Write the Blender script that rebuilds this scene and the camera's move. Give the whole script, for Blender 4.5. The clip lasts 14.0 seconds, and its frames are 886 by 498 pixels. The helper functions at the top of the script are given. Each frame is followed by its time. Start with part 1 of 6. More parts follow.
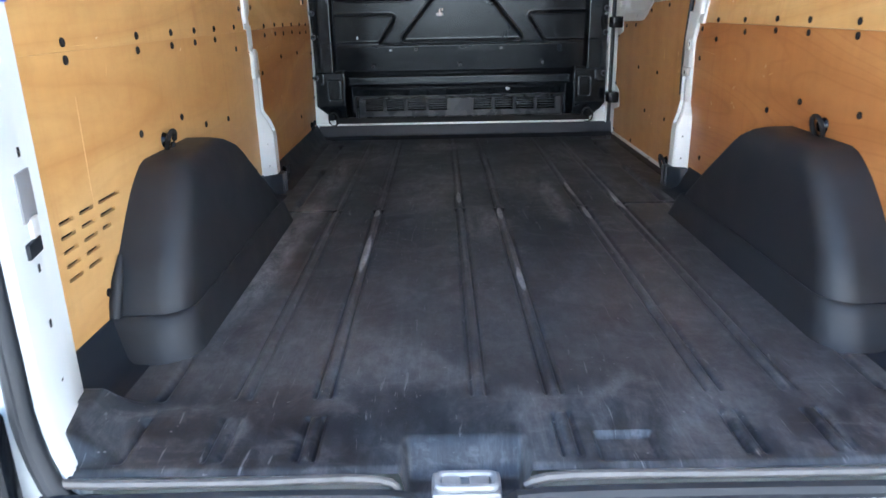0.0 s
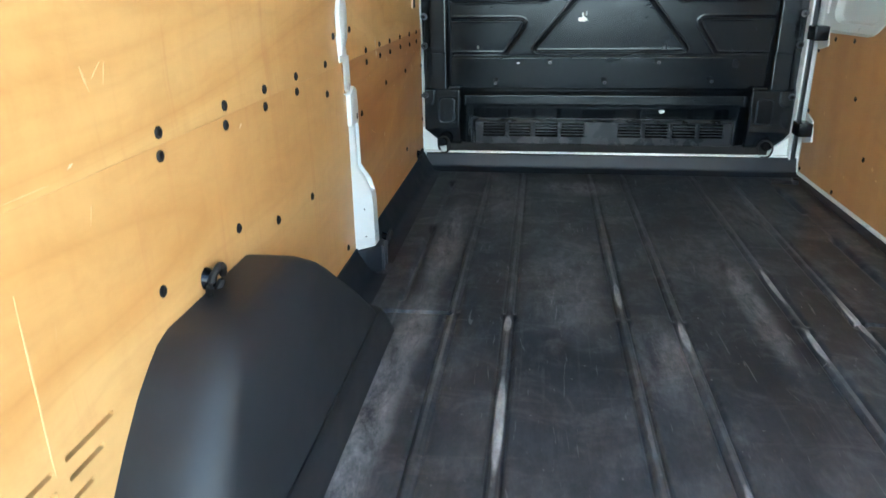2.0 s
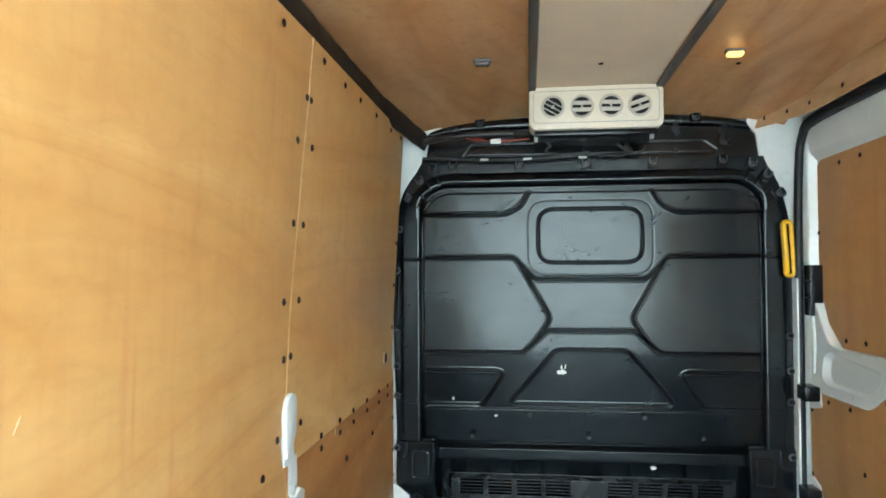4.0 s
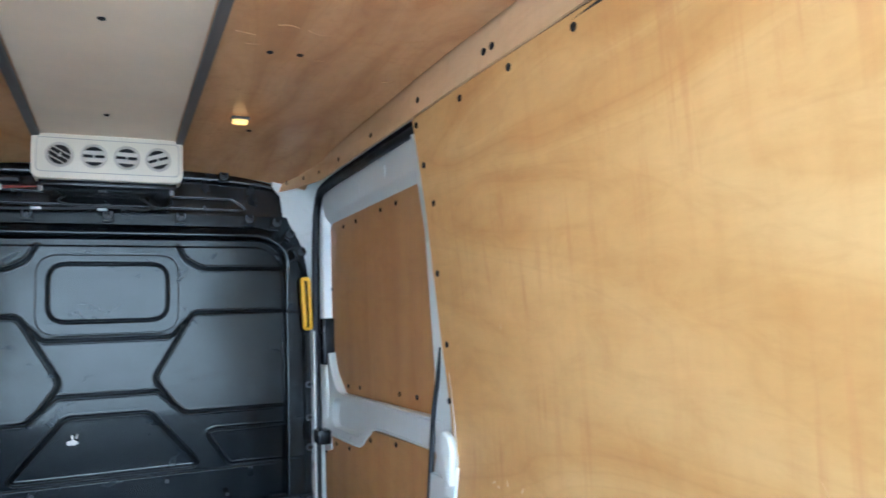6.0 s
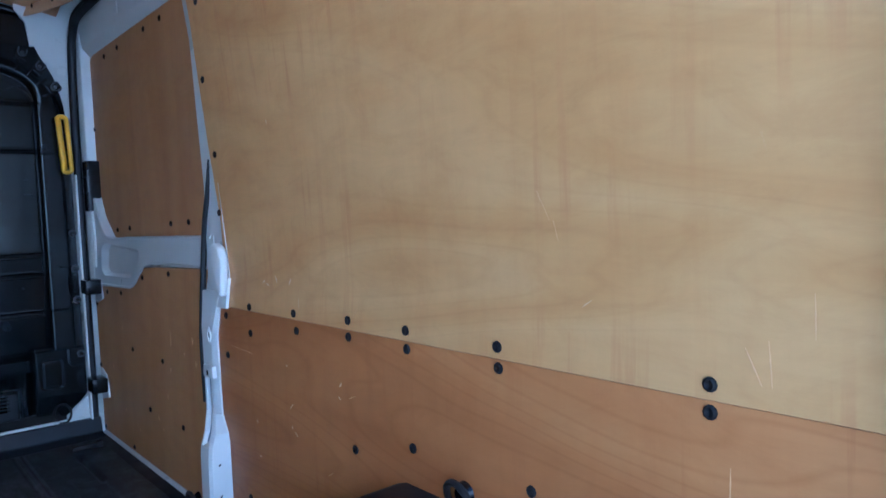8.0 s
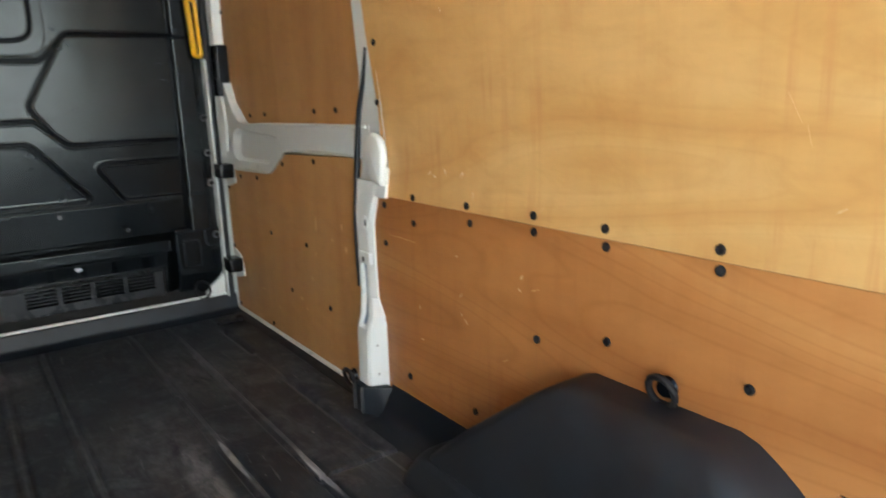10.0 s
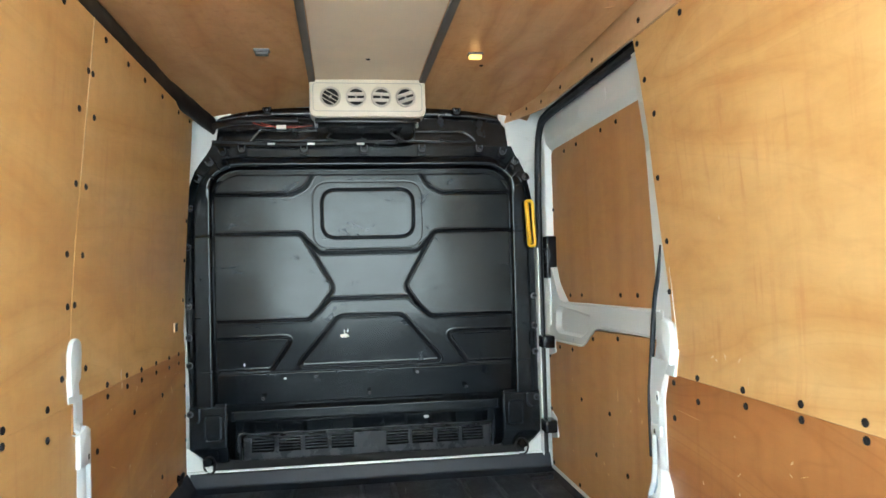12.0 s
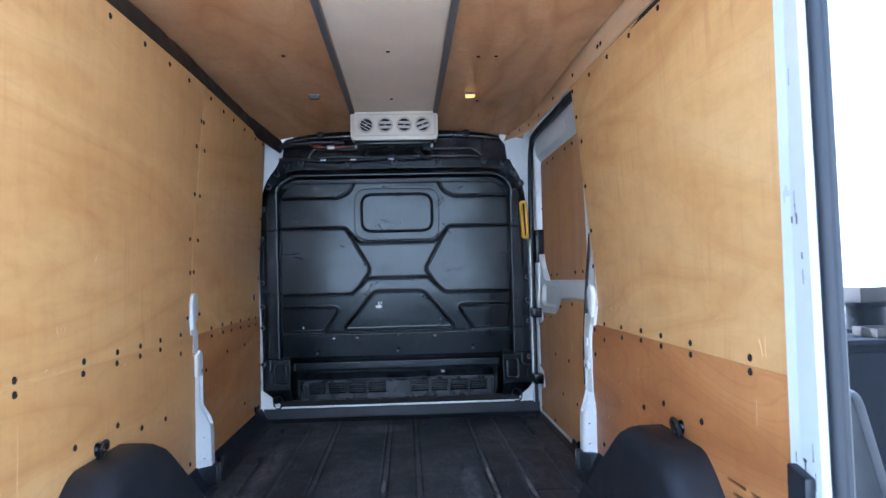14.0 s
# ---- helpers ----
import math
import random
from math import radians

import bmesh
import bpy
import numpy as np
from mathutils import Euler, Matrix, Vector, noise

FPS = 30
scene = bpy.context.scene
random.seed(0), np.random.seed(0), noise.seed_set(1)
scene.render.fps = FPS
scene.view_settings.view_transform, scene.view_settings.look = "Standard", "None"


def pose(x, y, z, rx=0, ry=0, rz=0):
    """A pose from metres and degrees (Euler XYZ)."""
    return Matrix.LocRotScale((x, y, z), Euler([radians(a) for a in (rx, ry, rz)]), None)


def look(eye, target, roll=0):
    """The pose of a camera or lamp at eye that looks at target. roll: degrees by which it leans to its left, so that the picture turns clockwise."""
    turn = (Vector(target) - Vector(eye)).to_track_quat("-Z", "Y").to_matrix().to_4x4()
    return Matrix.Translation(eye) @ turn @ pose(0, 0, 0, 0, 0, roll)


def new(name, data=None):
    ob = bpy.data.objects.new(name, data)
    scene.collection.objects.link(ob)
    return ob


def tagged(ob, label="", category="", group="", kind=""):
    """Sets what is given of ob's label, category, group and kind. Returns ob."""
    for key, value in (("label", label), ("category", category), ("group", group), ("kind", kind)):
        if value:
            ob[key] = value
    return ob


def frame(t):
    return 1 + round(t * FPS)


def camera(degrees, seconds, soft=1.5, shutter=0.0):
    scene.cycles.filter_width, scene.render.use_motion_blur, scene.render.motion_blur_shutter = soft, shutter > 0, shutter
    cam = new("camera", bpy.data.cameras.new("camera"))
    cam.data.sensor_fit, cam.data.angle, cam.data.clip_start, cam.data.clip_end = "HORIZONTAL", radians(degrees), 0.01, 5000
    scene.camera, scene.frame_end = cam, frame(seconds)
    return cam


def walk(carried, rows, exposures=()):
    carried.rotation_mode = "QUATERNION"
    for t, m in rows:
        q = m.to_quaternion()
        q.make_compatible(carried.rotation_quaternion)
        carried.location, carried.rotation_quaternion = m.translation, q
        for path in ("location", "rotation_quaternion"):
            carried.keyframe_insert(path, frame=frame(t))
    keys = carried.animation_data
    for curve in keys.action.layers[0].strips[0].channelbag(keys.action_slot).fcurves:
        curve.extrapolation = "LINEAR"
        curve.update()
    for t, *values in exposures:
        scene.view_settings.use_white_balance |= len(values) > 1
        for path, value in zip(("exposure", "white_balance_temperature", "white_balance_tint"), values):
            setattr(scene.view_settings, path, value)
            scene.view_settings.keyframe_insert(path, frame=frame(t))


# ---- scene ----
cam = camera(64.0, 14.0, 1.5, 0.25)

PATH = [
    (0, (-0.132, -1.288, 0.729), (-0.133, 0.606, 0.087), -1.1),
    (0.5, (-0.156, -1.017, 0.717), (-0.214, 0.852, 0.008), -1.1),
    (1, (-0.198, -0.823, 0.734), (-0.38, 1.032, 0.008), -1.0),
    (1.5, (-0.262, -0.624, 0.809), (-0.498, 1.227, 0.089), -0.9),
    (2, (-0.317, -0.453, 0.888), (-0.57, 1.397, 0.172), -0.9),
    (2.5, (-0.357, -0.281, 0.983), (-0.663, 1.621, 0.444), -1.1),
    (2.7, (-0.363, -0.236, 1.011), (-0.687, 1.69, 0.58), -1.2),
    (4.8, (-0.145, -0.17, 1.188), (-0.109, 1.822, 1.363), -1.1),
    (5, (-0.11, -0.174, 1.185), (0.063, 1.81, 1.369), -1.3),
    (5.5, (-0.021, -0.206, 1.173), (0.493, 1.718, 1.361), -1.4),
    (6, (0.04, -0.258, 1.165), (0.868, 1.553, 1.349), -1.8),
    (6.5, (0.103, -0.288, 1.108), (1.176, 1.39, 1.291), -2.0),
    (7, (0.138, -0.297, 1.03), (1.358, 1.279, 1.201), -2.4),
    (7.5, (0.12, -0.287, 0.947), (1.401, 1.247, 1.015), -2.9),
    (7.7, (0.112, -0.312, 0.907), (1.402, 1.217, 0.9), -2.9),
    (9.8, (-0.048, -0.127, 0.921), (1.124, 1.416, 0.425), -2.0),
    (10, (-0.104, -0.148, 0.946), (1.003, 1.46, 0.51), -2.0),
    (10.5, (-0.166, -0.176, 1.035), (0.714, 1.606, 0.809), -2.0),
    (11, (-0.156, -0.234, 1.074), (0.4, 1.686, 1.045), -1.9),
    (11.5, (-0.161, -0.327, 1.041), (0.198, 1.64, 1.095), -1.6),
    (12, (-0.126, -0.529, 1.004), (0.153, 1.451, 1.066), -1.5),
    (12.5, (-0.085, -0.759, 0.969), (0.169, 1.224, 1.029), -1.4),
    (13, (0.014, -0.959, 0.934), (0.213, 1.03, 1.001), -1.4),
    (13.5, (0.05, -1.238, 0.927), (0.187, 0.756, 0.995), -1.4),
    (14, (0.052, -1.56, 0.91), (0.157, 0.437, 0.975), -1.4),
]

# the film's own exposure and white balance along the way: seconds, stops, kelvin, tint
TONES = [
    (0.0, 3.25, 5500, 7), (0.7, 3.9, 5400, 10), (1.5, 4.0, 5400, 6), (2.0, 3.83, 5350, -5), (2.7, 3.75, 5600, -9), (5.0, 3.85, 5300, -2), (5.5, 3.75, 4950, 0), (6.0, 3.38, 4820, 1), (7.0, 2.68, 4450, 5), (7.7, 2.45, 3950, 7),
    (10.0, 3.15, 6150, 2), (10.6, 3.35, 6600, 0), (11.0, 3.5, 6650, 0), (12.0, 3.78, 5750, -2), (13.0, 3.6, 5100, 3), (13.6, 3.37, 4850, 6), (14.0, 3.07, 4680, 9),
]
walk(cam, [(t, look(e, g, r)) for t, e, g, r in PATH], TONES)

# ---- world, sun, exposure ----
world = bpy.data.worlds.new("sky")
scene.world = world
world.use_nodes = True
wn, wl = world.node_tree.nodes, world.node_tree.links
sky = wn.new("ShaderNodeTexSky")
sky.sky_type, sky.sun_disc = "NISHITA", False
sky.sun_elevation, sky.sun_rotation = radians(50), radians(-40)
sky.dust_density, sky.air_density = 2.5, 1.0
wn["Background"].inputs["Strength"].default_value = 0.11
wl.new(sky.outputs["Color"], wn["Background"].inputs["Color"])
sun = new("sun", bpy.data.lights.new("sun", "SUN"))
sun.data.energy, sun.data.angle, sun.data.color = 3.8, radians(0.6), (1.0, 0.96, 0.90)
sun.matrix_world = look((-3.2, 3.8, 5.9), (0, 0, 0))


# ---- materials ----
def nodes_of(name):
    m = bpy.data.materials.new(name)
    m.use_nodes = True
    return m, m.node_tree.nodes, m.node_tree.links, m.node_tree.nodes["Principled BSDF"]


def add(nodes, kind, **inputs):
    n = nodes.new(kind)
    for k, v in inputs.items():
        n.inputs[k.replace("_", " ")].default_value = v
    return n


def mapped(nodes, links, scale, shift=False):
    """Object coordinates, scaled; with shift, each object takes another part of the pattern."""
    co = nodes.new("ShaderNodeTexCoord")
    mp = nodes.new("ShaderNodeMapping")
    mp.inputs["Scale"].default_value = scale
    links.new(co.outputs["Object"], mp.inputs["Vector"])
    if shift:
        info = nodes.new("ShaderNodeObjectInfo")
        mul = add(nodes, "ShaderNodeMath")
        mul.operation = "MULTIPLY"
        mul.inputs[1].default_value = 17.0
        links.new(info.outputs["Random"], mul.inputs[0])
        links.new(mul.outputs[0], mp.inputs["Location"])
    return mp.outputs["Vector"]


def ramp(nodes, links, src, stops):
    r = nodes.new("ShaderNodeValToRGB")
    e = r.color_ramp.elements
    while len(e) < len(stops):
        e.new(0.5)
    for el, (p, c) in zip(e, stops):
        el.position = p
        el.color = (*c, 1) if len(c) == 3 else c
    links.new(src, r.inputs["Fac"])
    return r.outputs["Color"]


def mix(nodes, links, fac, a, b, mode="MIX"):
    m = nodes.new("ShaderNodeMix")
    m.data_type, m.blend_type = "RGBA", mode
    for s, v in ((m.inputs[0], fac), (m.inputs[6], a), (m.inputs[7], b)):
        if isinstance(v, (int, float)):
            s.default_value = v
        elif isinstance(v, tuple):
            s.default_value = (*v, 1)
        else:
            links.new(v, s)
    return m.outputs[2]


def bump(nodes, links, bs, src, strength, dist):
    b = add(nodes, "ShaderNodeBump", Strength=strength, Distance=dist)
    links.new(src, b.inputs["Height"])
    links.new(b.outputs["Normal"], bs.inputs["Normal"])
    return b


def noise_tex(nodes, links, vec, scale, detail=4.0, rough=0.55, dist=0.0):
    n = add(nodes, "ShaderNodeTexNoise", Scale=scale, Detail=detail, Roughness=rough, Distortion=dist)
    links.new(vec, n.inputs["Vector"])
    return n.outputs["Fac"]


def plywood(name, light, mid, dark, along="y", rough=0.42, lines=0.25, stain=0.4, rings=40.0, swirl=0.34):
    """Varnished rotary-cut veneer: broad cathedral figure, faint growth lines, pores, blotches, scuffs."""
    m, n, l, bs = nodes_of(name)
    s = {"y": (1.0, 0.20, 1.0), "z": (1.0, 1.0, 0.12)}[along]
    fine = {"y": (60, 6.0, 60), "z": (60, 60, 6.0)}[along]
    v = mapped(n, l, s, True)
    warp = noise_tex(n, l, v, 1.3, 3, 0.5)
    broad = noise_tex(n, l, v, 2.3, 3, 0.5, 1.1)
    # contour lines of a soft field give the cathedral figure
    field = noise_tex(n, l, v, 1.7, 2.5, 0.5, 0.9)
    mul = add(n, "ShaderNodeMath")
    mul.operation = "MULTIPLY"
    mul.inputs[1].default_value = 11.0
    l.new(field, mul.inputs[0])
    fr = add(n, "ShaderNodeMath")
    fr.operation = "PINGPONG"
    fr.inputs[1].default_value = 1.0
    l.new(mul.outputs[0], fr.inputs[0])
    figure = mix(n, l, swirl, broad, fr.outputs[0])
    col = ramp(n, l, figure, [(0.28, dark), (0.5, mid), (0.72, light)])
    mul2 = add(n, "ShaderNodeMath")
    mul2.operation = "MULTIPLY"
    mul2.inputs[1].default_value = rings
    l.new(field, mul2.inputs[0])
    fr2 = add(n, "ShaderNodeMath")
    fr2.operation = "PINGPONG"
    fr2.inputs[1].default_value = 1.0
    l.new(mul2.outputs[0], fr2.inputs[0])
    gl = ramp(n, l, fr2.outputs[0], [(0.0, (0.80, 0.72, 0.64)), (0.3, (1, 1, 1))])
    col = mix(n, l, lines, col, gl, "MULTIPLY")
    blot = ramp(n, l, warp, [(0.3, (0.90, 0.87, 0.84)), (0.7, (1.0, 1.0, 1.0))])
    col = mix(n, l, 1.0, col, blot, "MULTIPLY")
    pores = noise_tex(n, l, mapped(n, l, fine), 1.4, 3, 0.6)
    pc = ramp(n, l, pores, [(0.35, (0.93, 0.90, 0.87)), (0.62, (1, 1, 1))])
    col = mix(n, l, 0.28, col, pc, "MULTIPLY")
    press = noise_tex(n, l, mapped(n, l, (30.0, 30.0, 1.2), True), 1.0, 4, 0.65)
    where = noise_tex(n, l, mapped(n, l, (1.5, 1.5, 2.5), True), 1.2, 2, 0.5)
    pm = mix(n, l, 1.0, ramp(n, l, press, [(0.54, (0, 0, 0)), (0.66, (1, 1, 1))]), ramp(n, l, where, [(0.42, (0, 0, 0)), (0.62, (stain,) * 3)]), "MULTIPLY")
    col = mix(n, l, pm, col, (dark[0] * 0.90, dark[1] * 0.78, dark[2] * 0.85))
    # cross-grain chatter of the peeling knife and a fine handled mottle
    chatter = noise_tex(n, l, mapped(n, l, (9.0, 9.0, 1.6), True), 1.6, 5, 0.62, 0.4)
    col = mix(n, l, 0.36, col, ramp(n, l, chatter, [(0.34, (0.91, 0.84, 0.80)), (0.5, (1, 1, 1)), (0.68, (1.06, 1.06, 1.05))]), "MULTIPLY")
    mottle = noise_tex(n, l, mapped(n, l, (5.0, 2.2, 5.0), True), 2.6, 7, 0.7, 0.8)
    col = mix(n, l, 0.7, col, ramp(n, l, mottle, [(0.36, (0.92, 0.88, 0.84)), (0.52, (1, 1, 1)), (0.68, (1.06, 1.05, 1.04))]), "MULTIPLY")
    wear = noise_tex(n, l, mapped(n, l, (1.3, 5.0, 1.3), True), 3.0, 6, 0.72, 0.6)
    wm = ramp(n, l, wear, [(0.68, (0, 0, 0)), (0.82, (0.3, 0.3, 0.3))])
    col = mix(n, l, wm, col, (0.76, 0.58, 0.38))
    l.new(col, bs.inputs["Base Color"])
    rr = ramp(n, l, warp, [(0.3, (rough - 0.08,) * 3), (0.7, (rough + 0.14,) * 3)])
    l.new(rr, bs.inputs["Roughness"])
    bs.inputs["Specular IOR Level"].default_value = 0.4
    bump(n, l, bs, pores, 0.10, 0.002)
    return m


def plain(name, col, rough, metal=0.0, var=0.12, scale=9.0, bstr=0.08, bscale=160.0, spec=0.5, dirt=None, sheen=0.07):
    """A painted, moulded or metal surface with slight unevenness at two scales."""
    m, n, l, bs = nodes_of(name)
    v = mapped(n, l, (1, 1, 1), True)
    a = noise_tex(n, l, v, scale, 5, 0.6)
    lo = tuple(c * (1 - var) for c in col)
    hi = tuple(min(1, c * (1 + var)) for c in col)
    c = ramp(n, l, a, [(0.3, lo), (0.7, hi)])
    if dirt:
        d = noise_tex(n, l, v, 6.0, 8, 0.75, 0.4)
        dm = ramp(n, l, d, [(0.58, (0, 0, 0)), (0.78, (0.7, 0.7, 0.7))])
        c = mix(n, l, dm, c, dirt)
    l.new(c, bs.inputs["Base Color"])
    l.new(ramp(n, l, a, [(0.3, (max(0.05, rough - sheen),) * 3), (0.7, (rough + sheen,) * 3)]), bs.inputs["Roughness"])
    bs.inputs["Metallic"].default_value = metal
    bs.inputs["Specular IOR Level"].default_value = spec
    if bstr:
        bump(n, l, bs, noise_tex(n, l, v, bscale, 3, 0.6), bstr, 0.001)
    return m


def rubber_mat(name, ridges):
    """Black moulded floor rubber, scuffed grey along the direction of loading and worn along its ridges."""
    m, n, l, bs = nodes_of(name)
    v = mapped(n, l, (1, 1, 1))
    blot = noise_tex(n, l, v, 3.1, 6, 0.65, 0.3)
    base = ramp(n, l, blot, [(0.3, (0.0068, 0.0098, 0.0135)), (0.72, (0.031, 0.0395, 0.049))])
    streak = noise_tex(n, l, mapped(n, l, (7.0, 2.4, 1.0)), 1.3, 10, 0.78, 0.3)
    patch = noise_tex(n, l, v, 2.0, 4, 0.6)
    sm = mix(n, l, 1.0, ramp(n, l, streak, [(0.47, (0, 0, 0)), (0.64, (0.62, 0.62, 0.62))]), ramp(n, l, patch, [(0.44, (0.10, 0.10, 0.10)), (0.56, (1, 1, 1))]), "MULTIPLY")
    col = mix(n, l, sm, base, (0.125, 0.137, 0.15))
    smudge = noise_tex(n, l, v, 7.0, 8, 0.7, 0.8)
    col = mix(n, l, ramp(n, l, smudge, [(0.50, (0, 0, 0)), (0.66, (0.55, 0.55, 0.55))]), col, (0.165, 0.166, 0.17))
    cross = noise_tex(n, l, mapped(n, l, (2.0, 11.0, 1.0)), 1.3, 7, 0.7, 1.0)
    col = mix(n, l, ramp(n, l, cross, [(0.57, (0, 0, 0)), (0.72, (0.5, 0.5, 0.5))]), col, (0.17, 0.168, 0.168))
    # thin scrapes in all directions and crumbs of pale grit
    skid = noise_tex(n, l, mapped(n, l, (38.0, 4.0, 1.0)), 1.0, 3, 0.6, 2.4)
    col = mix(n, l, ramp(n, l, skid, [(0.66, (0, 0, 0)), (0.70, (0.7, 0.7, 0.7))]), col, (0.22, 0.222, 0.225))
    crumb = noise_tex(n, l, v, 62.0, 2, 0.5)
    col = mix(n, l, ramp(n, l, crumb, [(0.73, (0, 0, 0)), (0.77, (0.8, 0.8, 0.8))]), col, (0.34, 0.335, 0.33))
    # paler grey just inside the doors: the daylight there put into the colour
    way = n.new("ShaderNodeSeparateXYZ")
    l.new(v, way.inputs[0])
    reach = None
    for a, b, lo, hi in ((-0.15, 0.10, 0.0, 1.0), (0.45, 1.05, 1.0, 0.0)):
        far = add(n, "ShaderNodeMapRange")
        for k, val in ((1, a), (2, b), (3, lo), (4, hi)):
            far.inputs[k].default_value = val
        l.new(way.outputs["Y"], far.inputs[0])
        reach = far.outputs[0] if reach is None else mix(n, l, 1.0, reach, far.outputs[0], "MULTIPLY")
    door_daylight = noise_tex(n, l, v, 4.3, 9, 0.72, 0.5)
    dm = mix(n, l, 1.0, ramp(n, l, door_daylight, [(0.34, (0.15, 0.15, 0.15)), (0.66, (0.75, 0.75, 0.75))]), reach, "MULTIPLY")
    col = mix(n, l, dm, col, (0.105, 0.106, 0.108))
    # fine drag marks of cases pushed in and out
    drag = noise_tex(n, l, mapped(n, l, (75.0, 1.6, 1.0)), 1.0, 5, 0.7, 0.25)
    spread = noise_tex(n, l, mapped(n, l, (3.0, 2.0, 1.0)), 1.7, 4, 0.6, 0.6)
    dg = mix(n, l, 1.0, ramp(n, l, drag, [(0.55, (0, 0, 0)), (0.66, (1, 1, 1))]), ramp(n, l, spread, [(0.48, (0, 0, 0)), (0.66, (0.4, 0.4, 0.4))]), "MULTIPLY")
    col = mix(n, l, dg, col, (0.17, 0.172, 0.175))
    # places rubbed pale by loads, each with its own shape
    rub = noise_tex(n, l, mapped(n, l, (9.0, 3.0, 1.0)), 1.6, 10, 0.8, 0.4)
    for (px, py), (rx, ry), k in WORN:
        mp = n.new("ShaderNodeMapping")
        mp.vector_type = "TEXTURE"
        mp.inputs["Location"].default_value = (px, py, 0)
        mp.inputs["Scale"].default_value = (rx, ry, 1.0)
        l.new(v, mp.inputs["Vector"])
        g = n.new("ShaderNodeTexGradient")
        g.gradient_type = "SPHERICAL"
        l.new(mp.outputs["Vector"], g.inputs["Vector"])
        a = add(n, "ShaderNodeMath")
        l.new(ramp(n, l, g.outputs["Fac"], [(0.0, (0, 0, 0)), (0.6, (k, k, k))]), a.inputs[0])
        l.new(ramp(n, l, rub, [(0.38, (0, 0, 0)), (0.58, (1, 1, 1))]), a.inputs[1])
        a.operation = "MULTIPLY"
        col = mix(n, l, a.outputs[0], col, (0.32, 0.315, 0.31))
    # beads scraped to bare pale rubber in a few places
    for (px, py), (rx, ry) in SCRAPED:
        mp = n.new("ShaderNodeMapping")
        mp.vector_type = "TEXTURE"
        mp.inputs["Location"].default_value = (px, py, 0)
        mp.inputs["Scale"].default_value = (rx, ry, 1.0)
        l.new(v, mp.inputs["Vector"])
        g = n.new("ShaderNodeTexGradient")
        g.gradient_type = "SPHERICAL"
        l.new(mp.outputs["Vector"], g.inputs["Vector"])
        a = add(n, "ShaderNodeMath")
        l.new(ramp(n, l, g.outputs["Fac"], [(0.0, (0, 0, 0)), (0.25, (1, 1, 1))]), a.inputs[0])
        l.new(ramp(n, l, rub, [(0.30, (0.1, 0.1, 0.1)), (0.48, (1, 1, 1))]), a.inputs[1])
        a.operation = "MULTIPLY"
        col = mix(n, l, a.outputs[0], col, (0.44, 0.44, 0.435))
    # fine grit breaks up the rubbed places
    grit = noise_tex(n, l, mapped(n, l, (34.0, 15.0, 1.0)), 1.0, 8, 0.8)
    col = mix(n, l, ramp(n, l, grit, [(0.40, (0.75, 0.75, 0.75)), (0.60, (0, 0, 0))]), col, mix(n, l, 1.0, col, (0.42, 0.43, 0.45), "MULTIPLY"))
    sep = n.new("ShaderNodeSeparateXYZ")
    l.new(v, sep.inputs[0])
    total = None
    for x in ridges:
        c = add(n, "ShaderNodeMath")
        c.operation = "COMPARE"
        c.inputs[1].default_value = x
        c.inputs[2].default_value = 0.0044
        l.new(sep.outputs["X"], c.inputs[0])
        if total is None:
            total = c.outputs[0]
        else:
            a = add(n, "ShaderNodeMath")
            l.new(total, a.inputs[0])
            l.new(c.outputs[0], a.inputs[1])
            total = a.outputs[0]
    along = noise_tex(n, l, mapped(n, l, (2.3, 2.2, 1.0)), 1.0, 9, 0.8)
    rm = mix(n, l, 1.0, total, ramp(n, l, along, [(0.44, (0.10, 0.10, 0.10)), (0.60, (0.62, 0.62, 0.62))]), "MULTIPLY")
    inner = add(n, "ShaderNodeMapRange")
    for k, val in ((1, 0.30), (2, 0.85), (3, 0.02), (4, 1.0)):
        inner.inputs[k].default_value = val
    l.new(sep.outputs["Y"], inner.inputs[0])
    rm = mix(n, l, 1.0, rm, inner.outputs[0], "MULTIPLY")
    col = mix(n, l, rm, col, (0.17, 0.175, 0.18))
    l.new(col, bs.inputs["Base Color"])
    l.new(ramp(n, l, blot, [(0.3, (0.34,) * 3), (0.7, (0.52,) * 3)]), bs.inputs["Roughness"])
    grain = noise_tex(n, l, v, 240, 3, 0.6)
    bump(n, l, bs, grain, 0.25, 0.001)
    return m


SCRAPED = (((-0.378, 0.83), (0.012, 0.19)), ((-0.380, 1.285), (0.012, 0.05)), ((0.086, 0.585), (0.011, 0.10)), ((0.082, 1.26), (0.010, 0.09)), ((-0.066, 1.50), (0.010, 0.10)), ((0.402, 1.24), (0.010, 0.09)), ((0.402, 1.62), (0.009, 0.14)), ((0.556, 1.42), (0.010, 0.16)))
WORN = (((-0.63, 1.25), (0.06, 0.30), 0.6), ((-0.66, 0.78), (0.07, 0.55), 0.9), ((-0.62, 1.95), (0.06, 0.55), 0.7), ((0.26, 1.85), (0.20, 0.34), 0.32), ((-0.15, 2.65), (0.22, 0.14), 0.7), ((0.31, 1.48), (0.045, 0.40), 0.8),
        ((0.50, 2.30), (0.14, 0.35), 0.5), ((-0.22, 1.55), (0.16, 0.40), 0.35), ((0.02, 1.15), (0.10, 0.25), 0.5), ((-0.45, 2.40), (0.12, 0.40), 0.4))
BEADS = (-0.70, -0.538, -0.378, -0.066, 0.084, 0.402, 0.556, 0.736)
